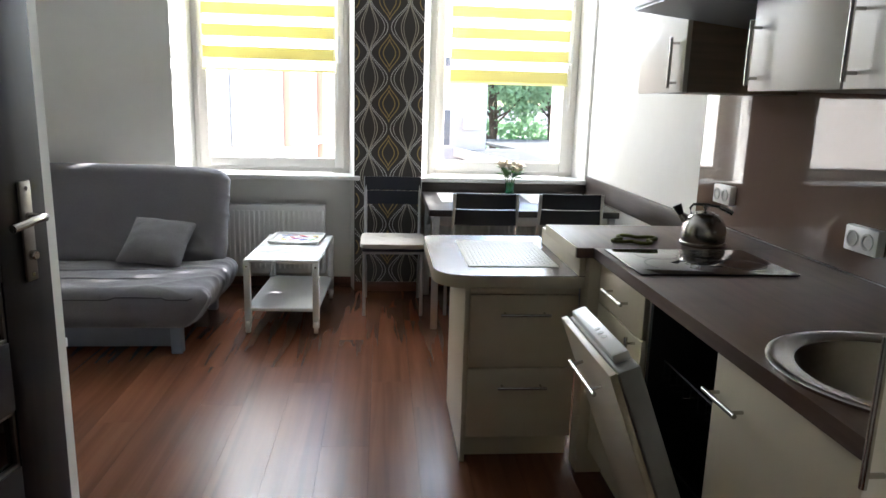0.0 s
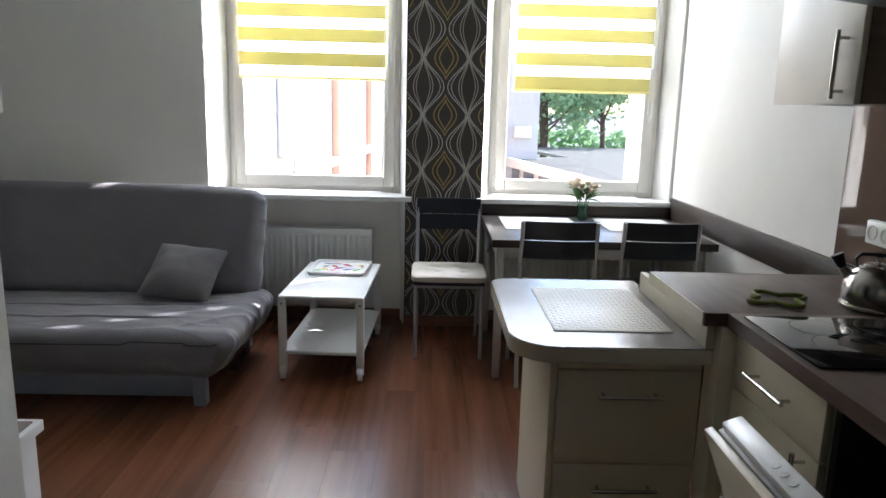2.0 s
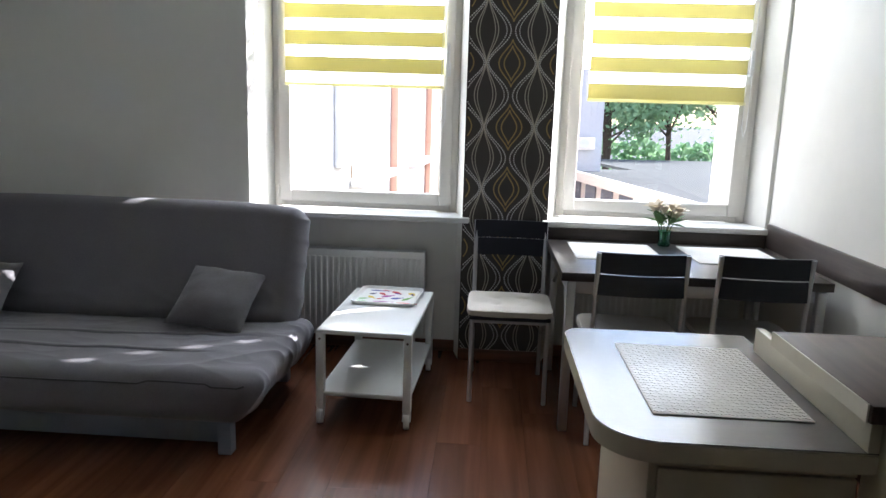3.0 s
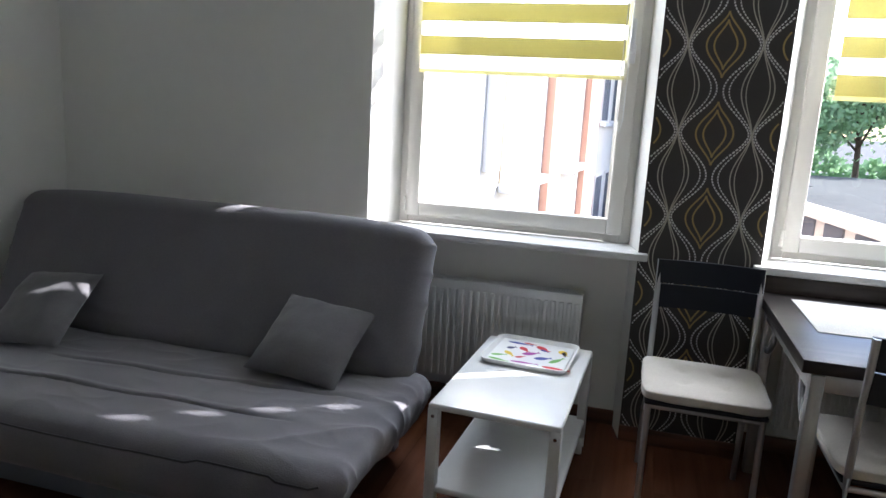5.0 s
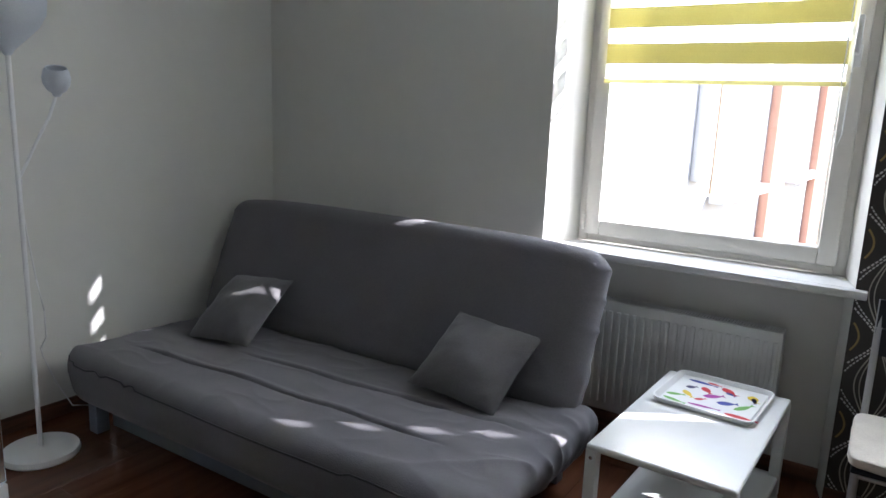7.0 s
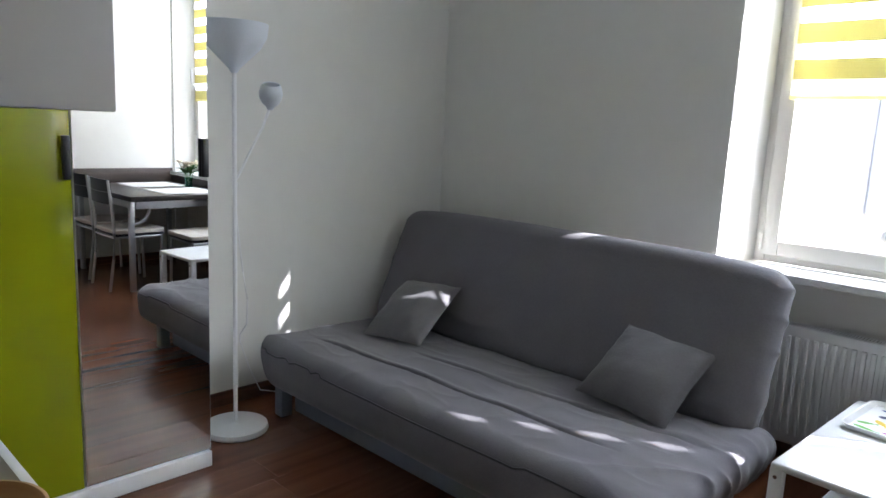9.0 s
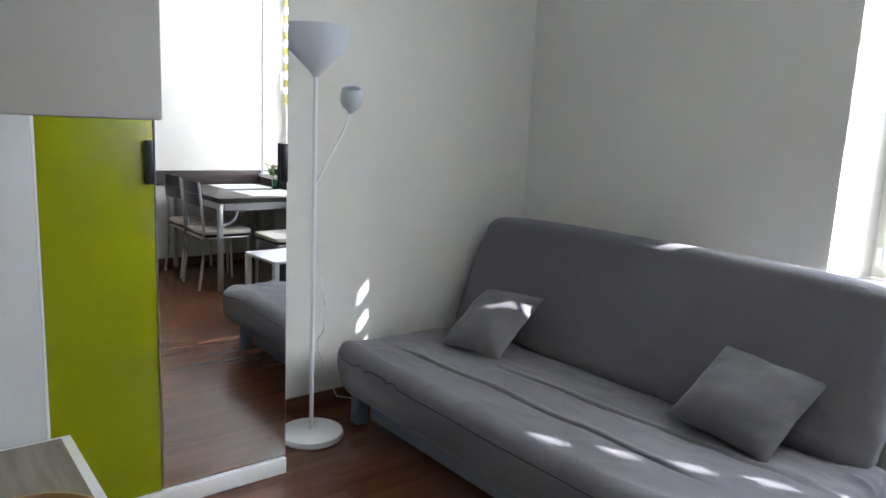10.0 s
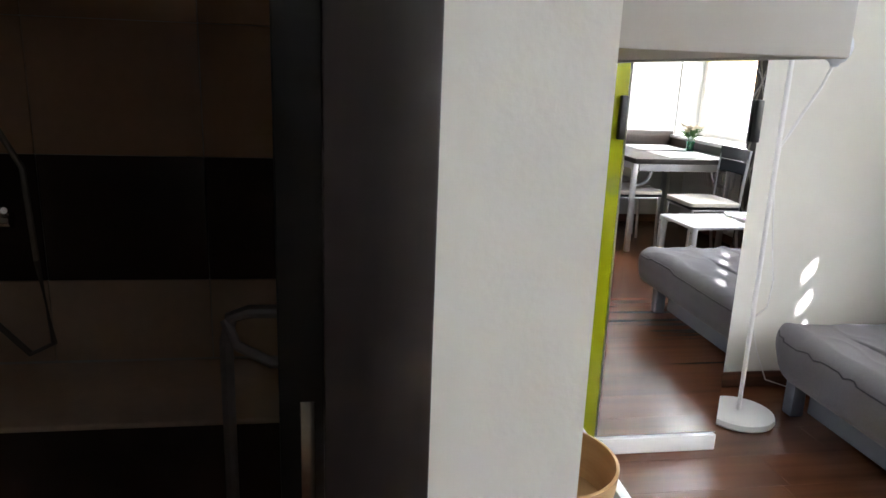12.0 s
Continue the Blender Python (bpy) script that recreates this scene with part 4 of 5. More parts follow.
for i in range(21):
    for j in range(28):
        x, y = -0.166 + i * 0.0166, -0.232 + j * 0.0172
        q = bmesh.ops.create_cube(bm, size=1.0, matrix=Matrix.Translation((x, y, 0.0032)) @ Euler((0, 0, 0.6 if (i + j) % 2 else -0.6)).to_matrix().to_4x4() @ Matrix.Diagonal((0.014, 0.006, 0.002, 1)))
pm = solid("placemat", bm, PLACEMAT, "beige woven placemat on the breakfast top", "placemat", group="placemats")
pm.matrix_world = pose(0.69, 2.812, 0.768, 0, 0, 0)

# splash panel, sockets
sp = solid("splashback", B(EAST - 0.012, EAST - 0.0005, 0.3, 3.17, 0.88, 1.46), SPLASH, "glossy brown splashback panel behind the worktop", "splashback", kind=S)
for y, z in ((2.88, 1.02), (1.98, 1.0)):
    s = thing("socket", "white double wall socket on the splashback", "socket", group="wall sockets")
    part("plate", B(EAST - 0.042, EAST - 0.0125, y - 0.075, y + 0.075, z - 0.04, z + 0.04, bevel=0.006), WHITE, s)
    for dy in (-0.035, 0.035):
        bm = lathe(bmesh.new(), [(0.026, 0.0), (0.026, 0.003), (0.02, 0.003), (0.018, -0.0), (0.0, -0.0)], 24)
        bm.transform(Matrix.Translation((EAST - 0.043, y + dy, z)) @ Euler((0, radians(-90), 0)).to_matrix().to_4x4())
        part("outlet", bm, PLASTIC_GREY, s)

# hob, kettle, trivet, sink
hob = thing("hob", "black glass built-in hob on the worktop", "hob")
part("glass_plate", B(0.968, 1.475, 1.997, 2.36, 0.8803, 0.886, bevel=0.002), HOB, hob)
for x, y, r in ((1.12, 2.13, 0.085), (1.36, 2.13, 0.07), (1.12, 2.27, 0.07), (1.3, 2.27, 0.08)):
    part("zone_ring", lathe(bmesh.new(), [(r, 0), (r + 0.0015, 0.0)], 40, (x, y, 0.8864)), DW_INSIDE, hob)

ket = thing("kettle", "brushed steel stovetop kettle with arched handle", "kettle", at=pose(1.38, 2.475, 0.8806, 0, 0, 150) @ Matrix.Diagonal((0.8, 0.8, 0.82, 1)))
bm = lathe(bmesh.new(), [(0.0, 0.0), (0.098, 0.0), (0.104, 0.005), (0.104, 0.014), (0.096, 0.018), (0.1, 0.04), (0.101, 0.065), (0.096, 0.092), (0.083, 0.118), (0.06, 0.139), (0.034, 0.148), (0.0, 0.15)], 56)
part("body", bm, STEEL, ket)
part("lid", lathe(bmesh.new(), [(0.045, 0.1455), (0.044, 0.15), (0.02, 0.155), (0.0, 0.156)], 32), STEEL, ket)
part("knob", lathe(bmesh.new(), [(0.006, 0.154), (0.006, 0.164), (0.012, 0.168), (0.012, 0.178), (0.0, 0.181)], 20), STEEL, ket)
bm = bent(bmesh.new(), [(0.06, 0, 0.135), (0.068, 0, 0.165), (0.055, 0, 0.182), (0.0, 0, 0.186), (-0.06, 0, 0.178), (-0.095, 0, 0.165)], 0.006, 10)
part("handle", bm, BLACK_PLASTIC, ket, "black low loop handle")
part("grip", bent(bmesh.new(), [(-0.06, 0, 0.178), (-0.09, 0, 0.168), (-0.118, 0, 0.155)], 0.011, 10), STEEL, ket)
bm = tube(bmesh.new(), (0.08, 0, 0.1), (0.112, 0, 0.135), 0.019, 16, 0.013)
part("spout", bm, STEEL, ket)
part("whistle", tube(bmesh.new(), (0.106, 0, 0.13), (0.128, 0, 0.172), 0.014, 14, 0.022), BLACK_PLASTIC, ket, "black whistle cap")

bm = bmesh.new()
pts = []
for k in range(120):
    a = 2 * math.pi * k / 120
    r = 0.066 + 0.02 * math.cos(4 * a)
    pts.append((1.15 * r * math.cos(a), 0.95 * r * math.sin(a), 0.0075))
bent(bm, pts + pts[:1], 0.007, 8)
tri = solid("trivet", bm, GREEN_FELT, "olive green felt trivet shaped like linked loops", "trivet")
tri.matrix_world = pose(1.14, 2.53, 0.8805, 0, 0, 20)

sink = thing("sink", "round stainless steel sink set in the worktop", "sink")
prof = [(0.255, 0.0), (0.256, 0.006), (0.25, 0.009), (0.235, 0.008), (0.215, 0.004), (0.2, 0.001)]
part("rim", lathe(bmesh.new(), prof, 56, SINK_IN), STEEL, sink)
# bowl coloured darker than the rim: the shade in its hollow is painted in
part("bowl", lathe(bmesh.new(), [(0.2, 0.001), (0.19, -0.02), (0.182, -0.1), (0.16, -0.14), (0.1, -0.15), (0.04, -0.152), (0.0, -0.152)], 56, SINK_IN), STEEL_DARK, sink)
part("drain", lathe(bmesh.new(), [(0.04, -0.15), (0.036, -0.147), (0.0, -0.148)], 28, SINK_IN), STEEL, sink)


# upper cabinets and hood
def wall_unit(y0, y1, doors, z1=2.15):
    c = thing("wall_cabinet", "cream wall cabinet with a dark brown body", "cabinet", group="kitchen wall cabinets")
    part("body", B(1.26, EAST - 0.001, y0 + 0.001, y1 - 0.001, 1.435, z1, bevel=0.001), CAB_BODY, c, "dark brown cabinet body")
    n = len(doors)
    for i, hy in enumerate(doors):
        a, b = y0 + i * (y1 - y0) / n, y0 + (i + 1) * (y1 - y0) / n
        d = part("door", B(1.24, 1.2585, a + 0.002, b - 0.002, 1.432, z1, bevel=0.003), CREAM_PALE, c)
        bar_handle(d, (1.24, hy, 1.467), (1.24, hy, 1.605), (-0.03, 0, 0))
    return c


wall_unit(2.46, 2.9, (2.52,))
wall_unit(1.585, 2.01, (1.965,))
wall_unit(0.905, 1.58, (1.535,))
hood = thing("cooker_hood", "grey steel cooker hood between the wall cabinets", "cooker hood")
bm = bmesh.new()
vs = [bm.verts.new(p) for p in ((1.036, 2.015, 1.70), (1.66, 2.015, 1.63), (1.66, 2.455, 1.63), (1.036, 2.455, 1.70), (1.036, 2.015, 1.75), (1.66, 2.015, 1.86), (1.66, 2.455, 1.86), (1.036, 2.455, 1.75))]
for f in ((3, 2, 1, 0), (4, 5, 6, 7), (0, 1, 5, 4), (1, 2, 6, 5), (2, 3, 7, 6), (3, 0, 4, 7)):
    bm.faces.new([vs[i] for i in f])
bmesh.ops.bevel(bm, geom=bm.edges[:], offset=0.006, segments=2, affect="EDGES")
part("body", bm, HOOD, hood)
part("chimney", B(1.42, 1.66, 2.13, 2.35, 1.79, CEIL_Z - 0.002), HOOD, hood)
part("front_strip", B(1.0325, 1.0355, 2.05, 2.42, 1.708, 1.742), WHITE, hood, "pale control strip")

fr = thing("fridge_cabinet", "cream low fridge cabinet at the worktop's end", "cabinet")
part("body", B(0.93, EAST - 0.001, 0.3, 0.91, 0.02, 1.1, bevel=0.003), CREAM, fr)
d = part("door", B(0.91, 0.929, 0.303, 0.907, 0.1, 1.097, bevel=0.003), CREAM, fr)
bar_handle(d, (0.91, 0.868, 0.87), (0.91, 0.868, 1.06), (-0.03, 0, 0))
part("plinth", B(0.96, EAST - 0.03, 0.31, 0.9, 0.0, 0.0195), CREAM, fr)

# ---- wardrobe, hall bench, cupboards ----
wd = thing("wardrobe", "tall wardrobe with lime green and mirrored doors", "wardrobe")
WX = -2.43
part("body", B(WEST + 0.001, WX - 0.02, 2.35, 3.235, 0.06, 2.4), WHITE, wd)
part("plinth", B(WEST + 0.02, WX + 0.012, 2.365, 3.232, 0.0, 0.062, bevel=0.003), WHITE, wd)
part("door", B(WX - 0.019, WX, 2.35, 2.762, 0.066, 2.395, bevel=0.002), LIME, wd, "lime green gloss door")
m = part("mirror_door", B(WX - 0.019, WX - 0.003, 2.766, 3.234, 0.066, 2.395, bevel=0.001), WHITE, wd, "mirrored door")
part("mirror", B(WX - 0.0027, WX + 0.001, 2.768, 3.231, 0.07, 2.393), MIRROR, m, "clear silvered mirror")
for y in (2.745, 3.215):
    part("handle", B(WX + 0.001, WX + 0.022, y - 0.012, y + 0.012, 1.145, 1.285, bevel=0.004), BLACK_PLASTIC, wd, "dark vertical handle")
sc = thing("side_cupboard", "tall pale grey cupboard side beside the wardrobe", "cupboard")
part("body", B(WX + 0.002, -2.018, 2.031, 2.353, 0.0, 2.45, bevel=0.003), CUPBOARD_SIDE, sc)
part("side_panel", B(-2.0175, -2.0, 2.031, 2.355, 0.0, 2.45, bevel=0.003), CUPBOARD_SIDE, sc)
part("edge_strip", B(-2.0175, -2.0, 2.3555, 2.362, 0.0, 2.45), WHITE, sc, "white front edging")
oc = thing("overhead_cupboard", "grey-beige overhead cupboard above the hall bench", "cupboard")
part("body", B(-1.995, -0.877, 2.031, 2.292, 1.366, CEIL_Z - 0.003, bevel=0.003), CUPBOARD, oc)
part("end_panel", B(-0.8765, -0.86, 2.031, 2.31, 1.363, CEIL_Z - 0.003, bevel=0.003), CUPBOARD, oc)
for a, b in ((-1.994, -1.448), (-1.445, -0.8775)):
    part("door", B(a, b, 2.2925, 2.309, 1.363, CEIL_Z - 0.004, bevel=0.003), CUPBOARD, oc)
bp = thing("back_panel", "satin grey-beige panel on the wall behind the bench", "wall panel", kind=S)
part("board", B(-1.975, -0.76, 2.0305, 2.04, 0.0, 1.362, bevel=0.002), SATIN_PANEL, bp)
# black strip painted in for the shade of the gap beside the cupboard
part("shadow_gap", B(-1.998, -1.9755, 2.0305, 2.036, 0.0, 1.362), BLACK_PLASTIC, bp, "black strip standing in for the shaded gap")
bn = thing("shoe_bench", "low white shoe cabinet with a grey oak top", "bench")
part("body", B(-1.96, -0.905, 2.041, 2.385, 0.05, 0.515, bevel=0.004), WHITE, bn)
part("edge_frame", B(-1.97, -0.89, 2.041, 2.402, 0.516, 0.548, bevel=0.004), WHITE, bn)
part("top", B(-1.945, -0.905, 2.07, 2.376, 0.5485, 0.5525), BENCH_TOP, bn, "grey oak top")
part("plinth", B(-1.94, -0.94, 2.042, 2.36, 0.0, 0.0495), WHITE, bn)
bowl = lathe(bmesh.new(), [(0.0, 0.0), (0.11, 0.0), (0.122, 0.012), (0.131, 0.06), (0.135, 0.1), (0.129, 0.101), (0.124, 0.06), (0.113, 0.018), (0.0, 0.012)], 48, (-1.36, 2.215, 0.5527))
solid("wooden_bowl", bowl, BOWL_WOOD, "round light brown wooden bowl on the bench", "bowl")

# ---- floor lamp ----
fl = thing("floor_lamp", "white floor uplighter with a small reading lamp", "lamp", at=pose(-2.66, 3.47, 0))
part("base", lathe(bmesh.new(), [(0.0, 0.0), (0.138, 0.0), (0.142, 0.008), (0.138, 0.026), (0.12, 0.033), (0.0, 0.034)], 48), LAMP_WHITE, fl)
part("pole", tube(bmesh.new(), (0, 0, 0.03), (0, 0, 1.59), 0.009), LAMP_WHITE, fl)
part("uplight_shade", lathe(bmesh.new(), [(0.012, 1.545), (0.024, 1.565), (0.06, 1.6), (0.105, 1.645), (0.13, 1.69), (0.137, 1.742), (0.134, 1.743), (0.127, 1.692), (0.102, 1.649), (0.057, 1.606), (0.018, 1.572), (0.0, 1.57)], 44), LAMP_SHADE, fl, "bluish white bowl shade")
arm = part("arm", bent(bmesh.new(), [(0, 0, 1.1), (0.01, 0.03, 1.16), (0.015, 0.07, 1.24), (0.02, 0.12, 1.33), (0.03, 0.15, 1.42)], 0.006, 8), LAMP_WHITE, fl)
bm = lathe(bmesh.new(), [(0.0, -0.012), (0.014, -0.012), (0.018, 0.0), (0.034, 0.012), (0.046, 0.034), (0.049, 0.058), (0.044, 0.082), (0.036, 0.096), (0.033, 0.094), (0.041, 0.078), (0.045, 0.056), (0.04, 0.034), (0.0, 0.02)], 28)
sh = part("reading_shade", bm, LAMP_SHADE, fl, "small bluish white cone shade")
sh.matrix_basis = pose(0.03, 0.15, 1.42, 8, 18, 0)
part("cable", bent(bmesh.new(), [(0.0, 0.012, 1.1), (-0.012, 0.012, 1.0), (0.004, 0.012, 0.9), (0.03, 0.02, 0.72), (0.05, 0.03, 0.6), (0.01, 0.05, 0.48), (-0.1, 0.08, 0.4), (-0.17, 0.12, 0.34), (-0.2, 0.18, 0.2), (-0.21, 0.25, 0.06), (-0.22, 0.4, 0.006)], 0.003, 6), LAMP_WHITE, fl)

# ---- bathroom doorway ----
fm = thing("door_frame", "dark wenge door frame of the bathroom", "door frame", kind=S)
part("jamb", B(HALL - 0.135, HALL + 0.012, 1.825, 1.9045, 0, 2.079, bevel=0.003), WENGE_DOOR, fm)
part("jamb", B(HALL - 0.135, HALL + 0.012, 0.781, 0.86, 0, 2.079, bevel=0.003), WENGE_DOOR, fm)
part("head", B(HALL - 0.135, HALL + 0.012, 0.861, 1.824, 2.0, 2.079, bevel=0.003), WENGE_DOOR, fm)
part("door_stop", B(HALL - 0.16, HALL - 0.136, 1.78, 1.9045, 0, 2.079, bevel=0.003), BLACK_PLASTIC, fm)
part("strike_plate", B(HALL - 0.1355, HALL - 0.133, 1.8, 1.814, 0.84, 1.03, bevel=0.0008), STEEL, fm, "steel strike plate")
dl = thing("door_1", "dark wenge bathroom door with glass strips, ajar", "door", at=pose(HALL + 0.014, 0.852, 0.008, 0, 0, 81), kind=S)
DW, DT = 0.8, 0.02
leaf = bmesh.new()
ZS = [(0.28, 0.41), (0.565, 0.695), (0.85, 0.98), (1.14, 1.27), (1.43, 1.56), (1.72, 1.85)]
box(leaf, 0.0, 0.16, -DT, DT, 0.0, 1.985, bevel=0.002)
box(leaf, DW - 0.16, DW, -DT, DT, 0.0, 1.985, bevel=0.002)
for za, zb in zip([0.0] + [b for a, b in ZS], [a for a, b in ZS] + [1.985]):
    box(leaf, 0.16, DW - 0.16, -DT, DT, za, zb, bevel=0.002)
part("leaf", leaf, WENGE_DOOR, dl)
for za, zb in ZS:
    pane = part("glass_strip", B(0.16, DW - 0.16, -0.004, 0.004, za, zb), HOB, dl, "dark glass strip")
    bead = bmesh.new()
    for b in ((0.16, DW - 0.16, za, za + 0.008), (0.16, DW - 0.16, zb - 0.008, zb), (0.16, 0.168, za + 0.008, zb - 0.008), (DW - 0.168, DW - 0.16, za + 0.008, zb - 0.008)):
        box(bead, b[0], b[1], -DT + 0.004, -0.0045, b[2], b[3], bevel=0.001)
    part("glazing_bead", bead, STEEL_DARK, pane)
bm = B(DW - 0.092, DW - 0.054, -DT - 0.008, -DT - 0.0002, 0.962, 1.182, bevel=0.0035)
plate = part("lock_plate", bm, STEEL_DARK, dl, "long steel lock plate")
hb = tube(bmesh.new(), (DW - 0.073, -DT - 0.008, 1.105), (DW - 0.073, -DT - 0.05, 1.105), 0.009)
bent(hb, [(DW - 0.073, -DT - 0.046, 1.105), (DW - 0.1, -DT - 0.056, 1.109), (DW - 0.14, -DT - 0.06, 1.106), (DW - 0.19, -DT - 0.055, 1.1)], 0.009, 10)
part("lever", hb, STEEL, plate, "curved steel lever")
knob = lathe(bmesh.new(), [(0.0, 0.012), (0.009, 0.012), (0.011, 0.008), (0.011, 0.0)], 20)
knob.transform(Matrix.Translation((DW - 0.073, -DT - 0.008, 1.02)) @ Euler((radians(90), 0, 0)).to_matrix().to_4x4())
part("lock_knob", knob, STEEL, plate)
for z in (0.978, 1.166):
    part("screw", tube(bmesh.new(), (DW - 0.073, -DT - 0.008, z), (DW - 0.073, -DT - 0.0095, z), 0.005, 10), STEEL, plate)

solid("wall_bathroom", B(-2.2, -2.1, 0.3, 1.905, 0, CEIL_Z), WALL, "bathroom rear wall", "wall", kind=S)
solid("wall_bathroom_south", B(-2.1, HALL - 0.121, 0.2, 0.3, 0, CEIL_Z), TILE_BROWN, "bathroom side wall", "wall", kind=S)
bt = thing("bathroom_tiles", "brown and beige bathroom wall tiling with a dark band", "tiles", kind=S)
for z0, z1, mat in ((0.56, 0.78, TILE_BEIGE), (0.782, 1.105, TILE_DARK), (1.107, 1.43, TILE_BROWN), (1.432, 1.75, TILE_BROWN), (1.752, 2.1, TILE_BROWN)):
    for k in range(4):
        part("tile", B(-2.1, -2.09, 0.302 + k * 0.4, 0.699 + k * 0.4, z0, z1, bevel=0.002), mat, bt)
bath = solid("bath_ledge", B(-2.09, -1.75, 0.31, 1.9, 0, 0.54, bevel=0.01), TILE_DARK, "dark tiled ledge in the bathroom", "ledge", kind=S)
solid("ledge_trim", B(-2.09, -1.74, 0.31, 1.9, 0.5405, 0.555, bevel=0.003), TILE_BEIGE, "pale trim along the bathroom ledge", "trim", kind=S)
rk = thing("grab_rail", "curved metal rail standing in the bathroom", "rail")
part("rail", bent(bmesh.new(), [(-1.45, 1.64, 0.0), (-1.45, 1.64, 0.86), (-1.45, 1.65, 0.905), (-1.45, 1.68, 0.915), (-1.45, 1.87, 0.915)], 0.012), SILVER, rk)
part("rail", bent(bmesh.new(), [(-1.45, 1.64, 0.9), (-1.43, 1.66, 0.86), (-1.42, 1.72, 0.83), (-1.42, 1.87, 0.82)], 0.01), SILVER, rk)

sh = thing("shower_mixer", "steel bath mixer with a hanging shower hose", "tap")
part("mixer", tube(bmesh.new(), (-2.05, 0.86, 0.95), (-2.05, 1.05, 0.95), 0.02), STEEL, sh)
part("lever", tube(bmesh.new(), (-2.05, 1.03, 0.96), (-1.99, 1.06, 0.985), 0.008), STEEL, sh)
for y in (0.9, 1.01):
    part("wall_union", tube(bmesh.new(), (-2.0895, y, 0.95), (-2.05, y, 0.95), 0.014), STEEL, sh)
part("hose", bent(bmesh.new(), [(-2.05, 0.98, 1.34), (-2.04, 1.03, 1.2), (-2.04, 1.09, 1.08), (-2.04, 1.1, 0.85), (-2.04, 1.12, 0.63), (-2.045, 1.06, 0.6), (-2.05, 0.97, 0.7), (-2.05, 0.95, 0.93)], 0.008, 8), STEEL_DARK, sh, "grey metal shower hose")

# ---- outside ----
GROUND = material("yard_asphalt", (0.05, 0.05, 0.05), 0.9, vary=0.2, scale=2)
PLASTER_CREAM = material("plaster_cream", (0.34, 0.26, 0.18), 0.9, vary=0.06, scale=2, bump=0.2)
PLASTER_WHITE = material("plaster_white", (0.74, 0.7, 0.64), 0.9, vary=0.05, scale=2)
PLASTER_PINK = material("plaster_terracotta", (0.55, 0.31, 0.23), 0.9, vary=0.06, scale=2)
CONCRETE = material("grey_render", (0.5, 0.51, 0.53), 0.9, vary=0.1, scale=2)
ROOF_FELT = material("roof_felt", (0.085, 0.09, 0.088), 0.95, vary=0.25, scale=1.5, spec=0.1)
DARK_GLASS = material("far_window_glass", (0.16, 0.17, 0.19), 0.25)
BARK = material("bark", (0.09, 0.06, 0.04), 0.9, vary=0.3, bump=0.4)
FOLIAGE = cloth_light("foliage", (0.31, 0.46, 0.27), 0.5)
solid("ground", B(-400, 400, 5.62, 800, -4.1, -4.0), GROUND, "grey asphalt yard", "ground", kind=S)

# neighbouring house that runs away from the left window, with terracotta pilasters
h = thing("apartment_house", "pale plastered house with terracotta pilasters", "building", at=pose(-2.6, 10.0, -4, 0, 0, 85.5))
part("wall", B(-4, 24, 0.0, 6, 0, 12), PLASTER_WHITE, h)
part("roof", B(-4.3, 24.3, -0.4, 6.4, 12.001, 12.4), ROOF_FELT, h)
for x0, x1 in ((3.45, 6.0), (8.5, 10.9)):
    f = part("wall_field", B(x0, x1, -0.03, -0.001, 4.25, 12), PLASTER_CREAM, h, "cream plaster field")
    part("ledge", B(x0 - 0.1, x1 + 0.25, -0.28, -0.031, 4.1, 4.25, bevel=0.02), CONCRETE, f, "pale stone ledge")
for x0, x1 in ((6.65, 7.85), (11.2, 13.0), (18.9, 19.6)):
    part("pilaster", B(x0, x1, -0.17, -0.001, 0, 11.8, bevel=0.01), PLASTER_PINK, h, "terracotta pilaster")
part("drainpipe", B(2.45, 2.95, -0.16, -0.001, 4.5, 12, bevel=0.03), CONCRETE, h, "grey boxed drainpipe")
for x in (14.2, 16.4, 20.6):
    for z in (1.9, 5.3, 8.3):
        w = part("window", B(x, x + 1.4, -0.05, -0.0005, z, z + 1.8), PLASTER_WHITE, h)
        part("pane", B(x + 0.08, x + 1.32, -0.06, -0.051, z + 0.08, z + 1.72), DARK_GLASS, w)
        part("sill", B(x - 0.2, x + 1.6, -0.2, -0.052, z - 0.1, z), CONCRETE, w)

# grey house with an air conditioner, flat-roofed garages, trees
g = thing("grey_house", "grey rendered house wall with an air conditioner", "building")
part("wall", B(-0.6, 4.25, 27.5, 36.0, -4.0, 9.0), CONCRETE, g)
part("roof", B(-0.9, 4.6, 27.2, 36.3, 9.001, 9.3), ROOF_FELT, g)
for x in (0.2, 1.9):
    for z in (-0.4, 2.6, 5.6):
        w = part("window", B(x, x + 1.0, 27.47, 27.498, z, z + 1.5), PLASTER_WHITE, g)
        part("pane", B(x + 0.08, x + 0.92, 27.455, 27.469, z + 0.08, z + 1.42), DARK_GLASS, w)
ac = part("air_conditioner", B(3.3, 3.95, 27.15, 27.46, 0.3, 0.75, bevel=0.03), PLASTER_WHITE, g, "white air conditioner box")
part("fan_grille", lathe(bmesh.new(), [(0.16, 0), (0.17, 0.02), (0.02, 0.03)], 24), RUBBER, ac).matrix_basis = pose(3.55, 27.13, 0.53, 90, 0, 0)
ga = thing("garage_row", "low garage row with dark flat roof and white fascia", "building", at=pose(3.3, 26.5, 0, 0, 0, -79))
part("roof", B(-2.0, 22.0, 0.0, 16.0, -0.62, -0.5), ROOF_FELT, ga, "dark felt flat roof")
part("roof", B(-9.0, -2.001, 2.9, 16.0, -0.62, -0.5), ROOF_FELT, ga, "dark felt flat roof")
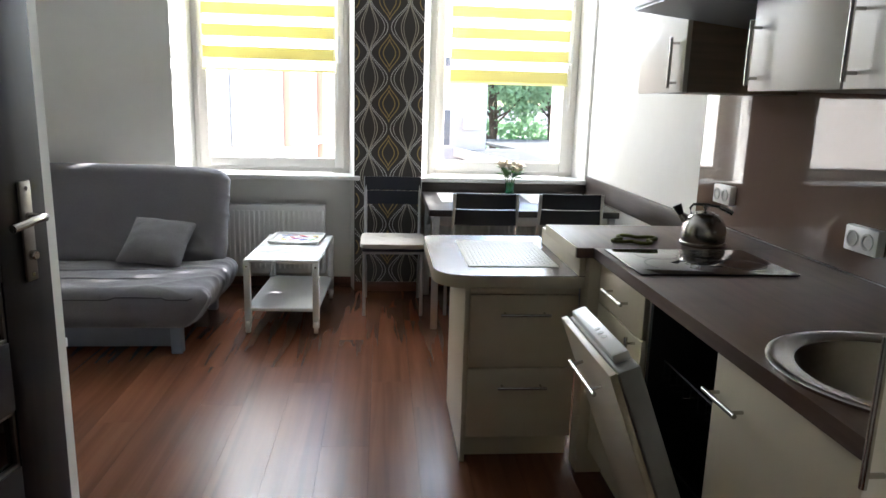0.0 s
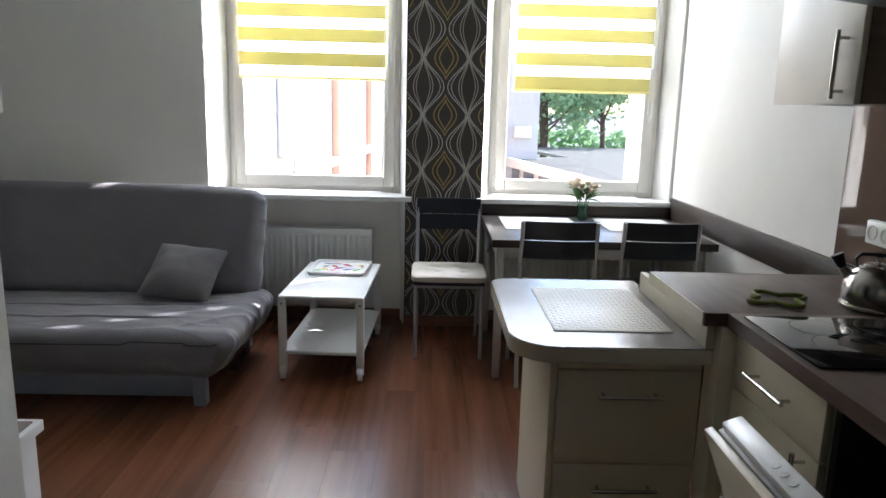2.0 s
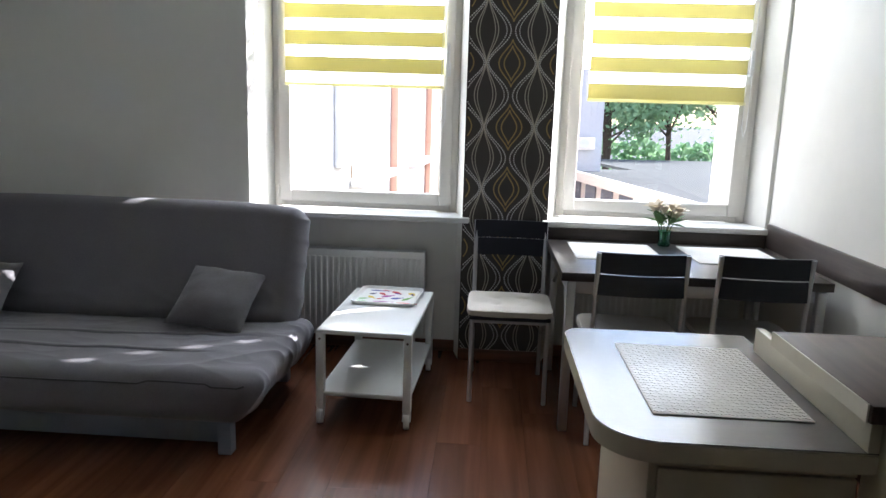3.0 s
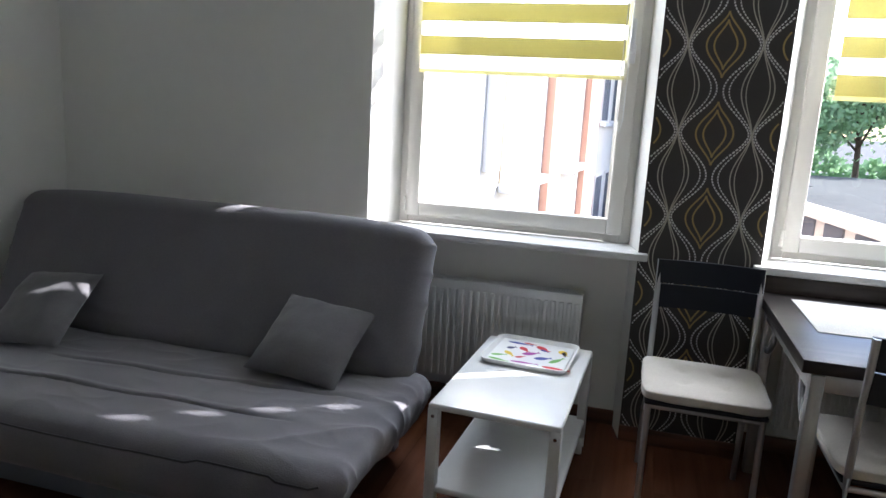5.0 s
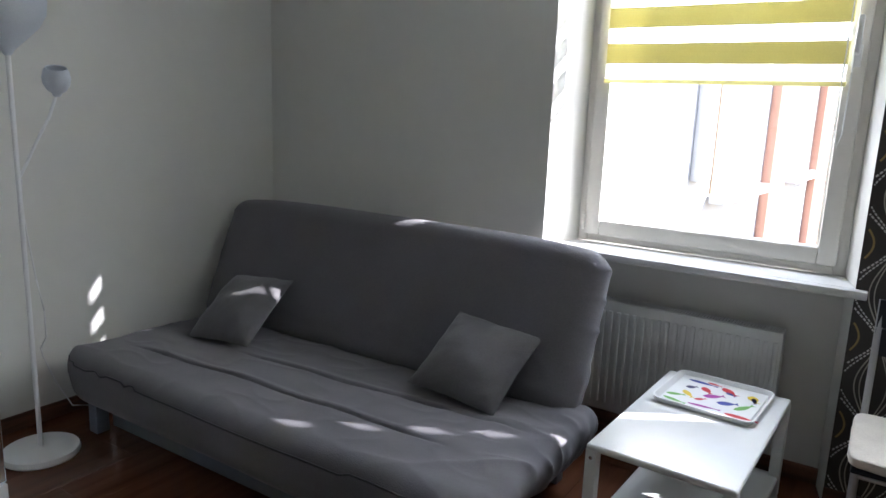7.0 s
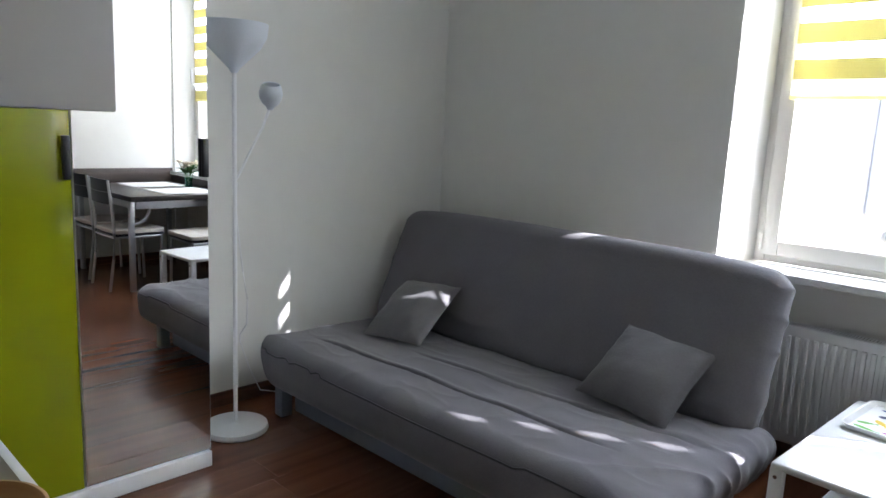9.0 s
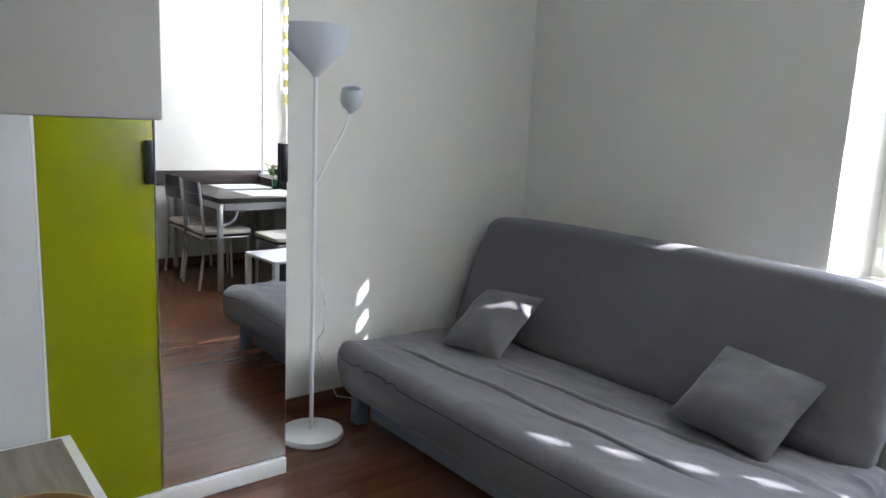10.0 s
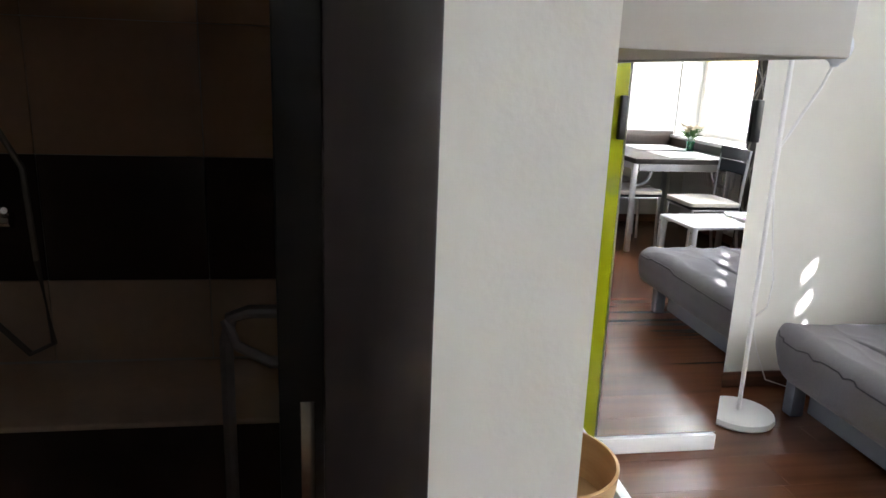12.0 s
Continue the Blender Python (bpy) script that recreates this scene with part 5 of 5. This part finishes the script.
part("fascia", B(-2.0, 22.0, -0.12, -0.001, -0.75, -0.42), PLASTER_WHITE, ga)
part("wall", B(-1.8, 21.8, 0.25, 15.8, -4.0, -0.621), PLASTER_WHITE, ga)
for k in range(14):
    part("garage_window", B(-1.2 + k * 1.6, -0.2 + k * 1.6, 0.2, 0.249, -1.75, -0.85), DARK_GLASS, ga)


def tree(x, y, z, hgt, crown, seed, leaves=2600, size=0.2):
    rnd = random.Random(seed)
    t = thing("tree", "broad green leafy tree in the yard", "tree", group="yard trees")
    bm = bent(bmesh.new(), [(x, y, z), (x + 0.1, y, z + hgt * 0.3), (x - 0.05, y + 0.1, z + hgt * 0.6), (x, y, z + hgt * 0.85)], 0.16, 10)
    limbs = []
    for k in range(9):
        a, r = k * 2.4, crown * rnd.uniform(0.5, 0.9)
        b0 = Vector((x, y, z + hgt * rnd.uniform(0.35, 0.65)))
        b1 = b0 + Vector((r * math.cos(a), r * math.sin(a), hgt * rnd.uniform(0.1, 0.3)))
        tube(bm, b0, b1, 0.07, 8, 0.025)
        limbs.append((b0, b1))
    part("trunk", bm, BARK, t)
    vs, fs = [], []
    clumps = [b1 + Vector((rnd.uniform(-1, 1), rnd.uniform(-1, 1), rnd.uniform(-0.6, 0.8))) * crown * 0.35 for _, b1 in limbs for _ in range(3)]
    for k in range(leaves):
        c = clumps[k % len(clumps)]
        p = c + Vector((rnd.gauss(0, 1), rnd.gauss(0, 1), rnd.gauss(0, 0.8))) * crown * 0.2
        q = Euler((rnd.uniform(0, 6), rnd.uniform(0, 6), rnd.uniform(0, 6))).to_matrix()
        i = len(vs)
        s = size * rnd.uniform(0.6, 1.3)
        vs += [tuple(p + q @ Vector(v) * s) for v in ((0, -1, 0), (0.5, -0.2, 0.1), (0.35, 0.5, 0.05), (0, 1, 0), (-0.35, 0.5, 0.05), (-0.5, -0.2, 0.1))]
        fs.append((i, i + 1, i + 2, i + 3, i + 4, i + 5))
    me = bpy.data.meshes.new("crown")
    me.from_pydata(vs, [], fs)
    me.materials.append(FOLIAGE)
    o = new("crown", me)
    o.parent = t
    tagged(o, kind="stuff")
    return t


tree(6.6, 41.5, -4.0, 9.0, 3.2, 1, 5200, 0.16)
tree(10.2, 42.0, -4.0, 10.5, 3.4, 2, 4200, 0.16)
tree(13.2, 41.5, -4.0, 10.5, 3.2, 3, 4200, 0.16)
tree(8.0, 49.0, -4.0, 12.0, 4.4, 4, 5000, 0.18)
tree(15.5, 50.0, -4.0, 12.0, 4.6, 5, 5000, 0.18)
rnd = random.Random(21)
vs, fs = [], []
for k in range(5000):
    p = Vector((rnd.uniform(-4, 34), 52 + rnd.uniform(-1, 1), -4 + 3.9 * rnd.random() ** 0.8))
    p.z += 0.8 * noise.noise(Vector((p.x * 0.5, 0, 1)))
    q = Euler((rnd.uniform(0, 6), rnd.uniform(0, 6), rnd.uniform(0, 6))).to_matrix()
    i, sz = len(vs), rnd.uniform(0.2, 0.42)
    vs += [tuple(p + q @ Vector(v) * sz) for v in ((0, -1, 0), (0.5, -0.2, 0.1), (0.35, 0.5, 0.05), (0, 1, 0), (-0.35, 0.5, 0.05), (-0.5, -0.2, 0.1))]
    fs.append(tuple(range(i, i + 6)))
me = bpy.data.meshes.new("hedge")
me.from_pydata(vs, [], fs)
me.materials.append(FOLIAGE)
tagged(new("hedge", me), "tall green hedge behind the garages", "hedge", kind="stuff")
# ---- floor planks, last ----
floor_ob = bpy.data.objects["floor"]
W, L = 0.193, 1.285
full = bpy.data.meshes.new("plank")
bm = B(0.0002, W - 0.0002, 0.0002, L - 0.0002, -0.008, 0.0, bevel=0.0004, seg=1)
bm.to_mesh(full)
bm.free()
full.materials.append(FLOOR)
rnd = random.Random(3)
col = 0
x = WEST
while x < EAST:
    y0 = -3.6 if x > HALL - 0.2 else 0.3
    y = y0 - rnd.uniform(0.0, L)
    while y < 5.14:
        a, b, xr = max(y, y0), min(y + L, 5.14), min(x + W, EAST)
        if b - a > 0.02:
            if b - a > L - 0.001 and xr - x > W - 0.001:
                o = new("plank", full)
                o.location = (x, y, 0)
            else:
                bm = B(0.0002, xr - x - 0.0002, 0.0002, b - a - 0.0002, -0.008, 0.0)
                me = bpy.data.meshes.new("plank")
                bm.to_mesh(me)
                bm.free()
                me.materials.append(FLOOR)
                o = new("plank", me)
                o.location = (x, a, 0)
            o.parent = floor_ob
        y += L
    x += W
